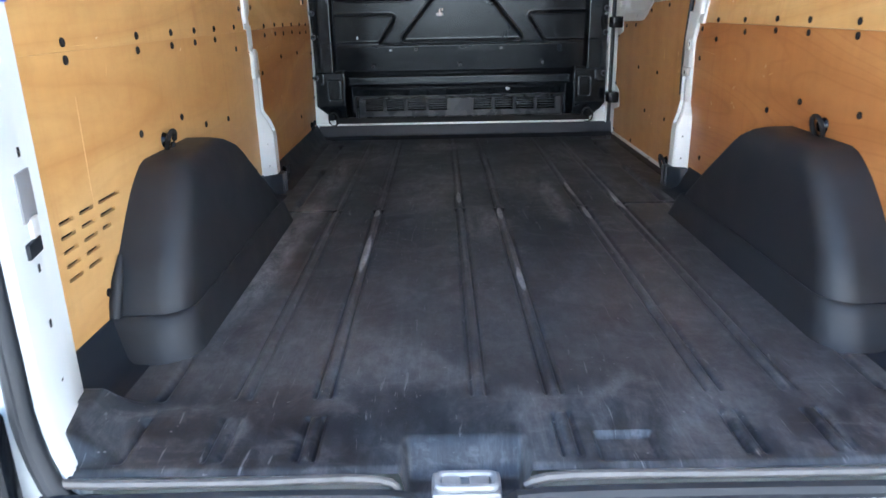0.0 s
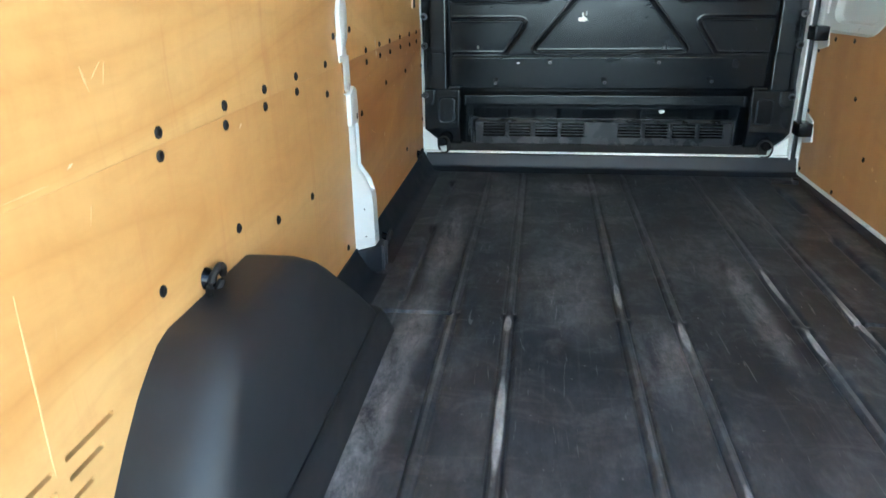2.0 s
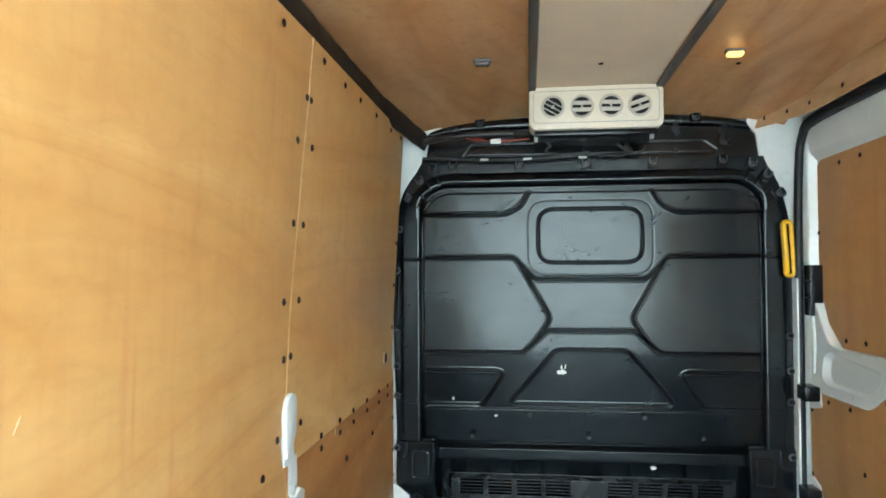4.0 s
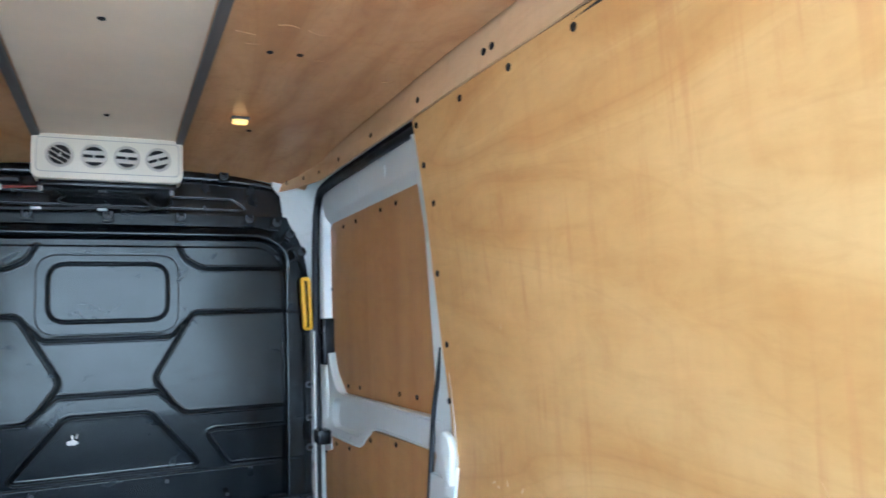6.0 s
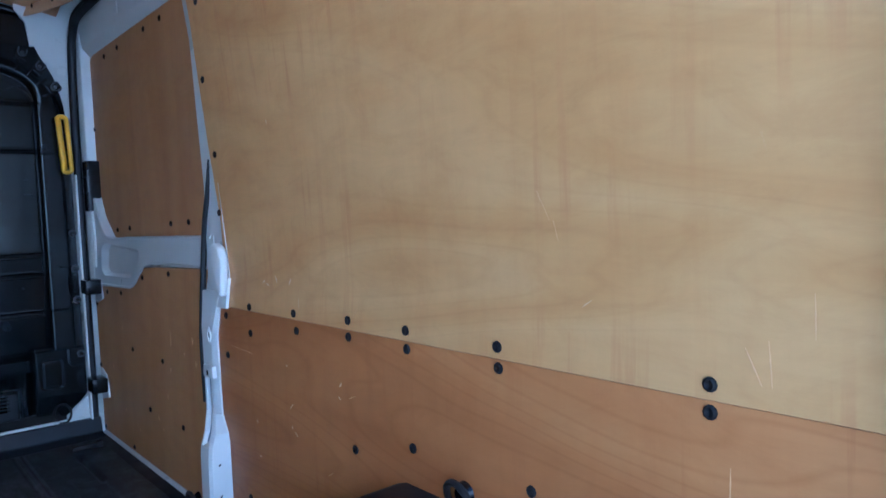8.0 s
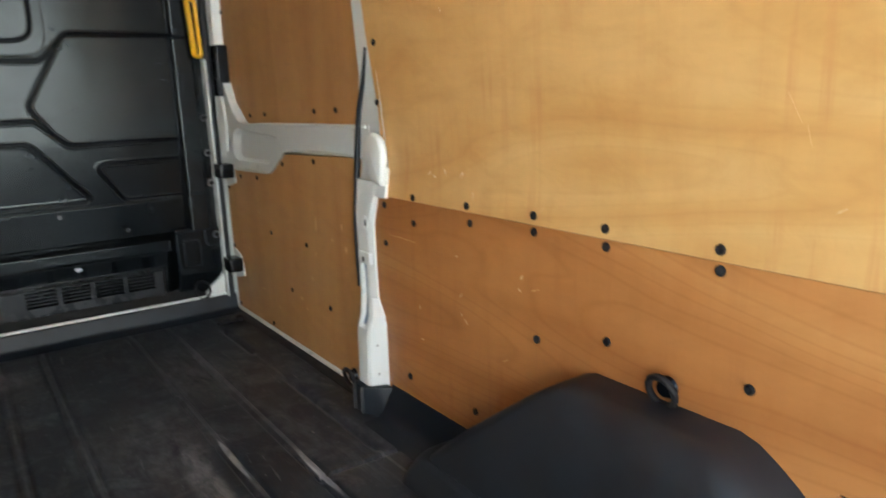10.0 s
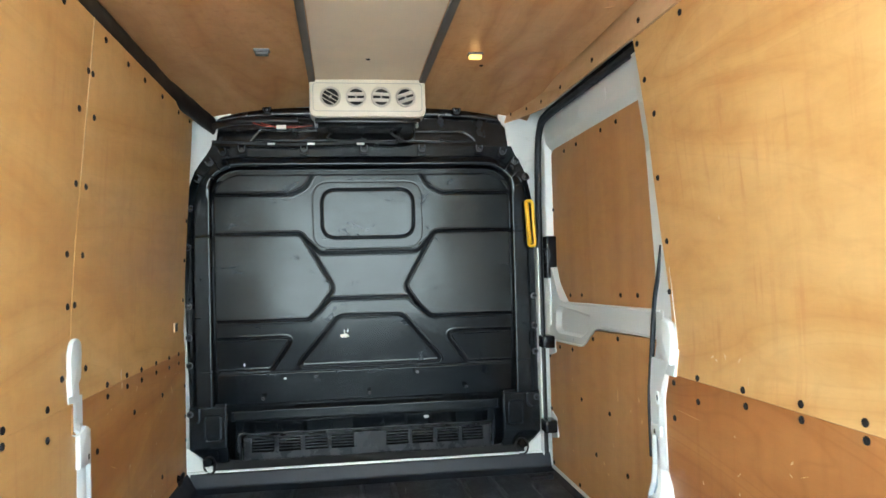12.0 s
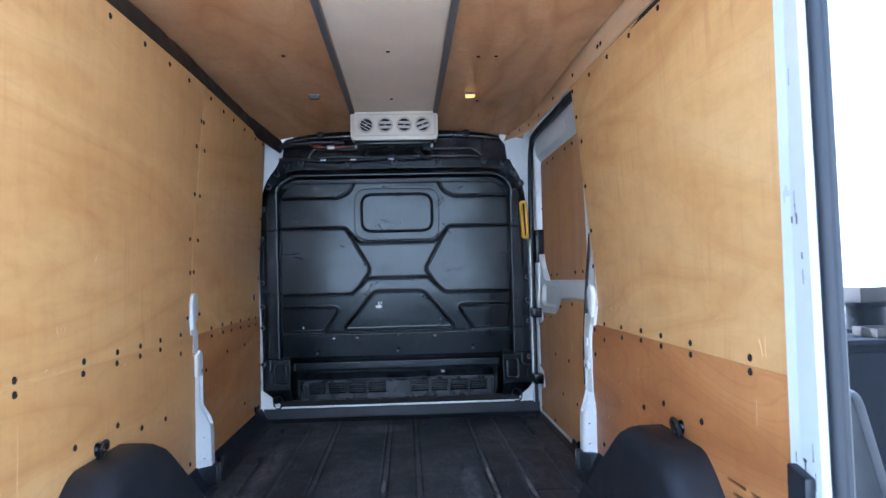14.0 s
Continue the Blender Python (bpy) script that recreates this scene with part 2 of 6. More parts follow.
PLY = plywood("varnished_ply", (0.70, 0.446, 0.174), (0.643, 0.383, 0.135), (0.568, 0.31, 0.10), lines=0.18, swirl=0.26, stain=0.5)
PLY_MID = plywood("varnished_ply_tawny", (0.60, 0.322, 0.108), (0.53, 0.265, 0.083), (0.44, 0.20, 0.058), lines=0.3)
PLY_BAY = plywood("varnished_ply_bay", (0.70, 0.446, 0.174), (0.64, 0.38, 0.135), (0.565, 0.308, 0.10), lines=0.22)
PLY_LOW = plywood("varnished_ply_reddish", (0.55, 0.268, 0.088), (0.465, 0.206, 0.062), (0.365, 0.146, 0.041), lines=0.45, rings=74.0, swirl=0.24)
PLY_DOOR = plywood("varnished_ply_door", (0.585, 0.325, 0.122), (0.555, 0.300, 0.110), (0.52, 0.272, 0.096), along="z", lines=0.05, stain=0.12)
PLY_TOP = plywood("varnished_ply_roof", (0.66, 0.40, 0.192), (0.595, 0.34, 0.152), (0.49, 0.256, 0.104), lines=0.25)
PLY_STRIP = plywood("varnished_ply_strip", (0.74, 0.53, 0.31), (0.69, 0.475, 0.26), (0.60, 0.39, 0.20), lines=0.1)
PLY_EDGE = plain("cut_ply_edge", (0.62, 0.43, 0.22), 0.7, var=0.2, scale=40)
BEIGE = plain("beige_roof_board", (0.78, 0.66, 0.49), 0.55, var=0.06, scale=4)
WHITE = plain("white_body_paint", (0.70, 0.735, 0.72), 0.32, var=0.05, scale=3, bstr=0.02, dirt=None)
RUBBER = rubber_mat("floor_rubber", BEADS)
SKIRT = plain("skirt_rubber", (0.0095, 0.0140, 0.0200), 0.5, var=0.3, scale=12, bstr=0.2, spec=0.4)
ARCH = plain("arch_plastic", (0.0150, 0.0172, 0.0205), 0.54, var=0.35, scale=7, bstr=0.25, bscale=300, spec=0.42)
def smeared_plastic(name, col, rough, spec):
    """Glossy black moulding with dull hand smears and fine scratches."""
    m, n, l, bs = nodes_of(name)
    v = mapped(n, l, (1, 1, 1))
    smear = noise_tex(n, l, mapped(n, l, (2.2, 1.0, 3.4)), 1.4, 8, 0.68, 1.6)
    sm = ramp(n, l, smear, [(0.45, (0, 0, 0)), (0.66, (1, 1, 1))])
    fine = noise_tex(n, l, mapped(n, l, (9.0, 1.0, 30.0)), 1.6, 6, 0.75, 0.8)
    fm = mix(n, l, 1.0, ramp(n, l, fine, [(0.60, (0, 0, 0)), (0.74, (1, 1, 1))]), sm, "MULTIPLY")
    base = mix(n, l, sm, col, tuple(c * 1.7 for c in col))
    base = mix(n, l, fm, base, tuple(c * 3.6 for c in col))
    l.new(base, bs.inputs["Base Color"])
    l.new(ramp(n, l, smear, [(0.30, (rough - 0.03,) * 3), (0.75, (rough + 0.10,) * 3)]), bs.inputs["Roughness"])
    bs.inputs["Specular IOR Level"].default_value = spec
    wave = noise_tex(n, l, v, 5.0, 2, 0.5)
    bump(n, l, bs, wave, 0.14, 0.004)
    return m


BULK = smeared_plastic("bulkhead_plastic", (0.0042, 0.0056, 0.0076), 0.16, 0.36)
BULK.node_tree.nodes["Principled BSDF"].inputs["Specular Tint"].default_value = (0.91, 0.99, 1.0, 1.0)
# paler than the moulding: edge highlights of bosses, rims and ribs as colour
BOSS = plain("highlit_boss_plastic", (0.045, 0.047, 0.050), 0.35, var=0.3, scale=30)
BLACK = plain("black_moulded_plastic", (0.0042, 0.0056, 0.0076), 0.20, var=0.25, scale=5, bstr=0.0, bscale=260, spec=0.26, sheen=0.035)
SEAL = plain("seal_rubber", (0.0095, 0.012, 0.0155), 0.55, var=0.2)
SCREW = plain("black_screw_head", (0.011, 0.010, 0.010), 0.6, var=0.3, scale=30, spec=0.3)
GREYSTRIP = plain("grey_joint_strip", (0.12, 0.115, 0.11), 0.5, var=0.15)
CREAM = plain("cream_plastic", (0.66, 0.60, 0.48), 0.42, var=0.04)
BOLT = plain("dull_bolt_metal", (0.035, 0.035, 0.037), 0.4, metal=0.3, var=0.2)
GRILLE = plain("grille_plastic", (0.011, 0.0135, 0.017), 0.28, var=0.2, spec=0.32)
GREYBODY = plain("shaded_grey_primer", (0.26, 0.265, 0.27), 0.45, var=0.15)
UPPER = plain("matt_black_panel", (0.0045, 0.0056, 0.0070), 0.24, var=0.3, scale=8, bstr=0.15)
GREYPLAST = plain("grey_vent_plastic", (0.32, 0.30, 0.27), 0.45, var=0.06)
VENTGREY = plain("warm_grey_vent_plastic", (0.50, 0.45, 0.38), 0.4, var=0.05)
DARK = plain("dark_void", (0.008, 0.008, 0.008), 0.8, var=0.2)
FOAM = plain("black_trim_foam", (0.0165, 0.0150, 0.0145), 0.48, var=0.45, scale=10, bstr=0.35, bscale=60)
YELLOW = plain("yellow_plastic", (0.85, 0.50, 0.012), 0.32, var=0.05)
ALU = plain("sill_aluminium", (0.13, 0.125, 0.118), 0.55, metal=0.5, var=0.25, scale=20)
PALECHIP = plain("splintered_ply_chip", (0.72, 0.55, 0.36), 0.85, var=0.1, scale=60)
CHIP = plain("torn_paper_label", (0.75, 0.74, 0.72), 0.8, var=0.1)
ASPHALT = plain("concrete_yard", (0.31, 0.31, 0.305), 0.9, var=0.25, scale=3, bstr=0.5, bscale=90)
RENDERSIDE = plain("weathered_white_render", (0.64, 0.635, 0.62), 0.85, var=0.06, scale=2, bstr=0.3, bscale=60)
RENDERJOINT = plain("mortar_joint", (0.30, 0.30, 0.29), 0.9, var=0.15)
# kept pale so the unseen rear wall reflects more light
RENDERWALL = plain("white_render", (0.80, 0.79, 0.775), 0.85, var=0.05, scale=2, bstr=0.3, bscale=60)


# ---- mesh helpers ----
def mesh_of(name, bm, material, smooth=None):
    me = bpy.data.meshes.new(name)
    bmesh.ops.recalc_face_normals(bm, faces=bm.faces)
    if smooth:
        for f in bm.faces:
            f.smooth = True
        for e in bm.edges:
            if len(e.link_faces) == 2 and e.calc_face_angle() > radians(smooth):
                e.smooth = False
    bm.to_mesh(me)
    bm.free()
    me.materials.append(material)
    return me


def part(name, bm, material, parent=None, label="", smooth=40):
    ob = new(name, mesh_of(name, bm, material, smooth))
    if parent:
        ob.parent = parent
    if label:
        ob["label"] = label
    return ob


def thing(name, label, category, at=(0, 0, 0), group="", kind=""):
    ob = new(name)
    ob.empty_display_size = 0.05
    ob.location = at
    return tagged(ob, label, category, group, kind)


def box(x0, x1, y0, y1, z0, z1, bev=0.0, bm=None, seg=2):
    bm = bm or bmesh.new()
    r = bmesh.ops.create_cube(bm, size=1.0)
    vs = r["verts"]
    for v in vs:
        v.co = Vector(((x0 + x1) / 2 + v.co.x * (x1 - x0), (y0 + y1) / 2 + v.co.y * (y1 - y0), (z0 + z1) / 2 + v.co.z * (z1 - z0)))
    if bev:
        es = {e for v in vs for e in v.link_edges}
        bmesh.ops.bevel(bm, geom=list(es), offset=bev, segments=seg, affect="EDGES", profile=0.6)
    return bm


def prism(outline, axis, a, b, bev=0.0, bm=None, holes=()):
    """A flat outline (and holes) in the plane across an axis, given depth from a to b."""
    bm = bm or bmesh.new()

    def at(p, d):
        return {"x": (d, p[0], p[1]), "y": (p[0], d, p[1]), "z": (p[0], p[1], d)}[axis]
    edges = []
    loops = []
    for ring in (outline, *holes):
        vs = [bm.verts.new(at(p, a)) for p in ring]
        loops.append(vs)
        edges += [bm.edges.new((vs[i], vs[(i + 1) % len(vs)])) for i in range(len(vs))]
    if holes:
        fill = bmesh.ops.triangle_fill(bm, use_beauty=True, use_dissolve=False, edges=edges)
        faces = [g for g in fill["geom"] if isinstance(g, bmesh.types.BMFace)]
    else:
        faces = [bm.faces.new(loops[0])]
    ext = bmesh.ops.extrude_face_region(bm, geom=faces)
    d = {"x": Vector((b - a, 0, 0)), "y": Vector((0, b - a, 0)), "z": Vector((0, 0, b - a))}[axis]
    bmesh.ops.translate(bm, verts=[g for g in ext["geom"] if isinstance(g, bmesh.types.BMVert)], vec=d)
    if bev:
        bmesh.ops.recalc_face_normals(bm, faces=bm.faces)
        es = [e for e in bm.edges if len(e.link_faces) == 2 and e.calc_face_angle() > radians(35)]
        bmesh.ops.bevel(bm, geom=es, offset=bev, segments=2, affect="EDGES", profile=0.6)
    return bm


def rounded(pts, r, n=5):
    """The outline through pts with corners of radius r (a number, or one for each corner)."""
    out = []
    k = len(pts)
    for i, p in enumerate(pts):
        rr = r[i] if isinstance(r, (list, tuple)) else r
        p, a, b = Vector(p), Vector(pts[i - 1]), Vector(pts[(i + 1) % k])
        u, w = (a - p), (b - p)
        t = min(rr / math.tan(u.angle(w) / 2), u.length * 0.48, w.length * 0.48) if rr else 0
        if t < 1e-5:
            out.append((p.x, p.y))
            continue
        s, e = p + u.normalized() * t, p + w.normalized() * t
        for j in range(n + 1):
            f = j / n
            q = s * (1 - f) ** 2 + p * 2 * f * (1 - f) + e * f ** 2
            out.append((q.x, q.y))
    return out


def tube(points, radius, bm=None, seg=8, closed=False):
    """A round bar along points."""
    bm = bm or bmesh.new()
    P = [Vector(p) for p in points]
    n = len(P)
    rings = []
    up = Vector((0.31, 0.17, 0.93)).normalized()
    for i, p in enumerate(P):
        d = (P[(i + 1) % n] - P[i - 1]) if closed else (P[min(i + 1, n - 1)] - P[max(i - 1, 0)])
        d.normalize()
        s = d.cross(up).normalized()
        u = s.cross(d)
        r = radius[i] if isinstance(radius, (list, tuple)) else radius
        rings.append([bm.verts.new(p + (s * math.cos(k * 2 * math.pi / seg) + u * math.sin(k * 2 * math.pi / seg)) * r) for k in range(seg)])
    for i in range(n if closed else n - 1):
        a, b = rings[i], rings[(i + 1) % n]
        for k in range(seg):
            bm.faces.new((a[k], a[(k + 1) % seg], b[(k + 1) % seg], b[k]))
    if not closed:
        bm.faces.new(rings[0])
        bm.faces.new(rings[-1])
    return bm


def smooth_path(pts, n=8):
    """Points along a soft curve through pts."""
    P = [Vector(p) for p in pts]
    P = [2 * P[0] - P[1]] + P + [2 * P[-1] - P[-2]]
    out = []
    for i in range(1, len(P) - 2):
        for j in range(n):
            t = j / n
            a, b, c, d = P[i - 1], P[i], P[i + 1], P[i + 2]
            out.append(0.5 * (2 * b + (c - a) * t + (2 * a - 5 * b + 4 * c - d) * t * t + (3 * b - a - 3 * c + d) * t ** 3))
    out.append(P[-2])
    return out


def grid_mesh(us, vs, place):
    """A sheet over us x vs; place(U, V) gives arrays of x, y, z."""
    U, V = np.meshgrid(np.asarray(us), np.asarray(vs), indexing="ij")
    X, Y, Z = place(U, V)
    verts = np.stack([X, Y, Z], -1).reshape(-1, 3)
    nu, nv = len(us), len(vs)
    i = np.arange(nu - 1)[:, None] * nv + np.arange(nv - 1)[None, :]
    quads = np.stack([i, i + 1, i + nv + 1, i + nv], -1).reshape(-1, 4)
    return verts, quads


def sheet(name, us, vs, place, material, parent=None, label="", flip=False, cut=None):
    """A moulded sheet; faces for whose middle cut(u, v) holds are left open."""
    verts, quads = grid_mesh(us, vs, place)
    if cut:
        a, b = np.asarray(us), np.asarray(vs)
        U, V = np.meshgrid((a[1:] + a[:-1]) / 2, (b[1:] + b[:-1]) / 2, indexing="ij")
        quads = quads[~cut(U, V).reshape(-1)]
    if flip:
        quads = quads[:, ::-1]
    me = bpy.data.meshes.new(name)
    me.from_pydata(verts.tolist(), [], quads.tolist())
    me.polygons.foreach_set("use_smooth", [True] * len(me.polygons))
    me.update()
    me.materials.append(material)
    ob = new(name, me)
    if parent:
        ob.parent = parent
    if label:
        ob["label"] = label
    return ob


def near_line(U, V, pts):
    """The distance of each (U, V) from the line through pts."""
    best = np.full(U.shape, 9.0)
    for (ax, ay), (bx, by) in zip(pts[:-1], pts[1:]):
        dx, dy = bx - ax, by - ay
        t = np.clip(((U - ax) * dx + (V - ay) * dy) / (dx * dx + dy * dy + 1e-12), 0, 1)
        best = np.minimum(best, np.hypot(U - ax - t * dx, V - ay - t * dy))
    return best


def step(x, a, b):
    t = np.clip((x - a) / (b - a), 0, 1)
    return t * t * (3 - 2 * t)


# ---- plan of the load space ----
XL, XR = -0.872, 0.888           # faces of the lining at the waist
ZW, ZTOP, ZC = 0.662, 1.765, 1.882  # waist joint, top of the side lining, roof lining
YB = 3.0                         # bulkhead
YE, YER = -0.08, -0.085          # rear edges of the side lining


LEAN_Z = [0.66, 0.75, 1.08, 1.283, 1.482, 1.6, 1.75, 1.9]
LEAN = {-1: [0.0, -0.006, 0.006, 0.018, 0.030, 0.038, 0.046, 0.05], 1: [0.0, -0.014, -0.002, 0.015, 0.034, 0.044, 0.055, 0.06]}
XPOST = 0.884                    # face of the right-hand post


def lean(z, side=1):
    """How far the upper lining leans inwards at height z by the middle posts."""
    return float(np.interp(z, LEAN_Z, LEAN[side])) if z >= 0.66 else 0.0


def flare(y):
    """The lining stands upright at the rear and leans fully from the middle posts on."""
    return float(step(np.float64(y), -0.5, 1.6))


def wall_x(side, z, y=2.0):
    base = XL if side < 0 else XR
    return base - side * lean(z, side) * flare(y)


# ---- body shell, floor, roof ----
def screw_mesh():
    bm = bmesh.new()
    rings = []
    for r, h in ((0.0098, 0.0), (0.0094, 0.0026), (0.0062, 0.0042), (0.0034, 0.0022)):
        rings.append([bm.verts.new((h, r * math.cos(k * math.pi / 5), r * math.sin(k * math.pi / 5))) for k in range(10)])
    for a, b in zip(rings[:-1], rings[1:]):
        for k in range(10):
            bm.faces.new((a[k], a[(k + 1) % 10], b[(k + 1) % 10], b[k]))
    bm.faces.new(rings[-1])
    return mesh_of("screw", bm, SCREW, 50)


SCREW_MESH = screw_mesh()


def screw(parent, at, turn):
    """A countersunk screw head; turn: the pose that points its x axis out of the board."""
    ob = new("screw", SCREW_MESH)
    ob.parent = parent
    ob.matrix_basis = Matrix.Translation(at) @ turn
    return ob


TO_LEFT, TO_RIGHT = pose(0, 0, 0, 0, 0, 180), pose(0, 0, 0)
DOWN, REARWARD = pose(0, 0, 0, 0, 90, 0), pose(0, 0, 0, 0, 0, -90)


def wall_panel(parent, name, side, outline, material, label, holes=(), thick=0.009):
    """A sheet of ply on a side wall, bent to the wall's lean."""
    bm = prism(outline, "x", 0.0, thick, holes=holes)
    lo, hi = min(p[1] for p in outline), max(p[1] for p in outline)
    z = lo + 0.09
    while z < hi - 0.03 and lo > 0.5:
        bmesh.ops.bisect_plane(bm, geom=bm.verts[:] + bm.edges[:] + bm.faces[:], plane_co=(0, 0, z), plane_no=(0, 0, 1))
        z += 0.09
    for y in ((0.2, 0.4, 0.6, 0.8, 1.0, 1.2, 1.4) if lo > 0.5 else ()):
        bmesh.ops.bisect_plane(bm, geom=bm.verts[:] + bm.edges[:] + bm.faces[:], plane_co=(0, y, 0), plane_no=(0, 1, 0))
    for v in bm.verts:
        v.co.x = wall_x(side, v.co.z, v.co.y) + side * v.co.x
    return part(name, bm, material, parent, label, 25)


def side_screws(panel, side, spots):
    for y, z in spots:
        screw(panel, (wall_x(side, z, y) - side * 0.0005, y, z), TO_LEFT if side > 0 else TO_RIGHT)


def slots():
    out = []
    for y0, y1s in ((0.024, (0.082,) * 5), (0.107, (0.168,) * 5), (0.192, (0.296, 0.265, 0.234))):
        for i, y1 in enumerate(y1s):
            z = 0.347 - 0.0292 * i
            out.append(rounded([(y0, z - 0.0042), (y1, z - 0.0042), (y1, z + 0.0042), (y0, z + 0.0042)], 0.003, 3))
    return out


wall_left = part("wall_left", box(-1.0, -0.955, 0.0, 3.3, -0.12, 1.98), WHITE)
tagged(wall_left, "white painted van side lined with varnished plywood", "wall", kind="structure")
wall_right = part("wall_right", box(0.99, 1.03, 0.0, 1.70, -0.12, 1.98), WHITE)
tagged(wall_right, "white painted van side lined with varnished plywood", "wall", kind="structure")
wall_front = part("wall_front", box(-1.0, 1.045, 3.30, 3.34, -0.12, 1.98), WHITE)
tagged(wall_front, "plain white body panel behind the bulkhead", "wall", kind="structure")
roof = part("roof", box(-1.0, 1.03, -0.12, 3.34, 1.985, 2.02), WHITE)
tagged(roof, "white painted van roof skin", "roof", kind="structure")
floor = part("floor", box(-0.88, 0.90, -0.27, 3.3, -0.12, -0.075), WHITE)
tagged(floor, "painted steel van floor under the rubber liner", "floor", kind="structure")

# side lining
front_edge = [(1.548, 0.70), (1.55, 0.90), (1.562, 1.10), (1.58, 1.30), (1.598, 1.50), (1.62, ZTOP)]
left_upper_rear = wall_panel(wall_left, "ply_panel", -1, [(YE, ZW + 0.0002)] + [(1.548, ZW + 0.0002)] + front_edge + [(YE, ZTOP)], PLY, "pale honey plywood sheet, satin varnished")
side_screws(left_upper_rear, -1, [(y, 0.68) for y in (0.161, 0.521, 0.756, 0.952, 1.152, 1.39)] + [(1.59, 1.60), (1.54, 1.48), (1.545, 1.272), (1.508, 1.076), (1.522, 0.933), (1.495, 0.742)]
            + [(y, 1.728) for y in (1.40, 1.17, 0.93, 0.66, 0.36)])
left_lower_rear = wall_panel(wall_left, "ply_panel", -1, [(YE, 0.07), (1.60, 0.07), (1.60, 0.56), (1.548, 0.58), (1.548, ZW - 0.0002), (YE, ZW - 0.0002)], PLY_BAY,
                             "honey plywood sheet with louvre slots", holes=slots())
side_screws(left_lower_rear, -1, [(y, 0.646) for y in (0.161, 0.515, 0.75, 0.946, 1.147)] + [(1.385, 0.604), (0.462, 0.450), (0.752, 0.450), (0.955, 0.398), (1.195, 0.380), (1.49, 0.130), (0.165, 0.15)])
left_upper_front = wall_panel(wall_left, "ply_panel", -1, [(1.556, ZW + 0.0005), (2.955, ZW + 0.0005), (2.965, 1.1), (2.968, ZTOP)] + [(y + 0.007, z) for y, z in front_edge[::-1]], PLY,
                              "honey plywood sheet, front bay")
side_screws(left_upper_front, -1, [(1.845, 0.673), (2.05, 0.674), (2.225, 0.67), (2.43, 0.668), (2.64, 0.664), (2.815, 0.66), (1.625, 1.60), (1.658, 1.48), (1.622, 1.272), (1.622, 1.076), (1.572, 0.936), (1.672, 0.748)]
            + [(1.723, 1.732), (1.95, 1.724), (2.15, 1.725), (2.40, 1.727), (2.68, 1.727), (2.90, 1.735), (2.935, 1.27), (2.93, 1.085), (2.92, 0.90)])
left_lower_front = wall_panel(wall_left, "ply_panel", -1, [(1.66, 0.06), (2.95, 0.06), (2.955, ZW - 0.0005), (1.556, ZW - 0.0005), (1.556, 0.58), (1.66, 0.56)], PLY_MID, "tawny plywood sheet with knocks and chips")
side_screws(left_lower_front, -1, [(1.845, 0.636), (2.05, 0.636), (2.225, 0.632), (2.43, 0.631), (2.64, 0.622), (2.815, 0.62), (2.13, 0.532), (1.745, 0.489), (2.52, 0.527), (2.93, 0.5), (2.93, 0.25), (2.5, 0.2), (2.93, 0.36)])
bm = prism([(y - 0.0005, z) for y, z in front_edge[3:]] + [(y + 0.0075, z) for y, z in front_edge[:2:-1]], "x", -0.0015, 0.009)
for z in (1.4, 1.6):
    bmesh.ops.bisect_plane(bm, geom=bm.verts[:] + bm.edges[:] + bm.faces[:], plane_co=(0, 0, z), plane_no=(0, 0, 1))
for v in bm.verts:
    v.co.x = wall_x(-1, v.co.z, v.co.y) - v.co.x
part("joint_fillet", bm, PLY_EDGE, wall_left, "pale raw edge in the joint between two sheets", 25)
part("hole_edge", box(XL - 0.002, XL + 0.0052, 2.7385, 2.790, 0.7632, 0.8045, 0.001), PALECHIP, left_upper_front, "raw edge of the cut-out")
part("latch_hole", box(XL - 0.002, XL + 0.0060, 2.740, 2.788, 0.765, 0.803, 0.001), DARK, left_upper_front, "small square cut-out")

right_edge = [(1.60, 0.90), (1.632, 1.10), (1.638, 1.30), (1.636, 1.45), (1.650, 1.60), (1.672, ZTOP - 0.0148)]
right_upper = wall_panel(wall_right, "ply_panel", 1, [(YER, ZW + 0.0005), (1.60, ZW + 0.0005), (1.60, 0.72)] + right_edge + [(YER, ZTOP - 0.0148)], PLY, "pale honey plywood sheet, satin varnished")
side_screws(right_upper, 1, [(y, 0.682) for y in (0.143, 0.51, 0.755, 0.955)] + [(1.19, 0.676), (1.427, 0.672), (1.60, 0.735), (1.592, 1.08), (1.60, 0.92), (1.605, 1.283), (1.574, 1.482), (1.614, 1.60), (1.640, 1.725)]
            + [(y, 1.722) for y in (1.35, 1.105, 0.86, 0.60, 0.33, 0.08)])
right_lower = wall_panel(wall_right, "ply_panel", 1, [(YER, 0.075), (1.60, 0.075), (1.60, 0.28), (1.645, 0.32), (1.645, 0.60), (1.61, ZW - 0.0005), (YER, ZW - 0.0005)], PLY_LOW, "reddish plywood sheet with louvre slots", holes=slots())
side_screws(right_lower, 1, [(y, 0.648) for y in (0.143, 0.507, 0.75, 0.951)] + [(1.175, 0.637), (1.424, 0.604), (1.575, 0.637), (1.577, 0.527), (0.944, 0.411), (0.744, 0.461), (0.444, 0.464), (1.478, 0.152), (1.172, 0.156)])

# dark sheets added behind the slots in place of the shade in the hollow
part("backing_felt", box(XL - 0.035, XL - 0.013, -0.04, 0.60, 0.10, 0.60), DARK, wall_left, "added dark sheet for the shaded hollow behind the louvre slots")
part("backing_felt", box(XR + 0.013, XR + 0.035, -0.04, 0.60, 0.10, 0.60), DARK, wall_right, "added dark sheet for the shaded hollow behind the louvre slots")


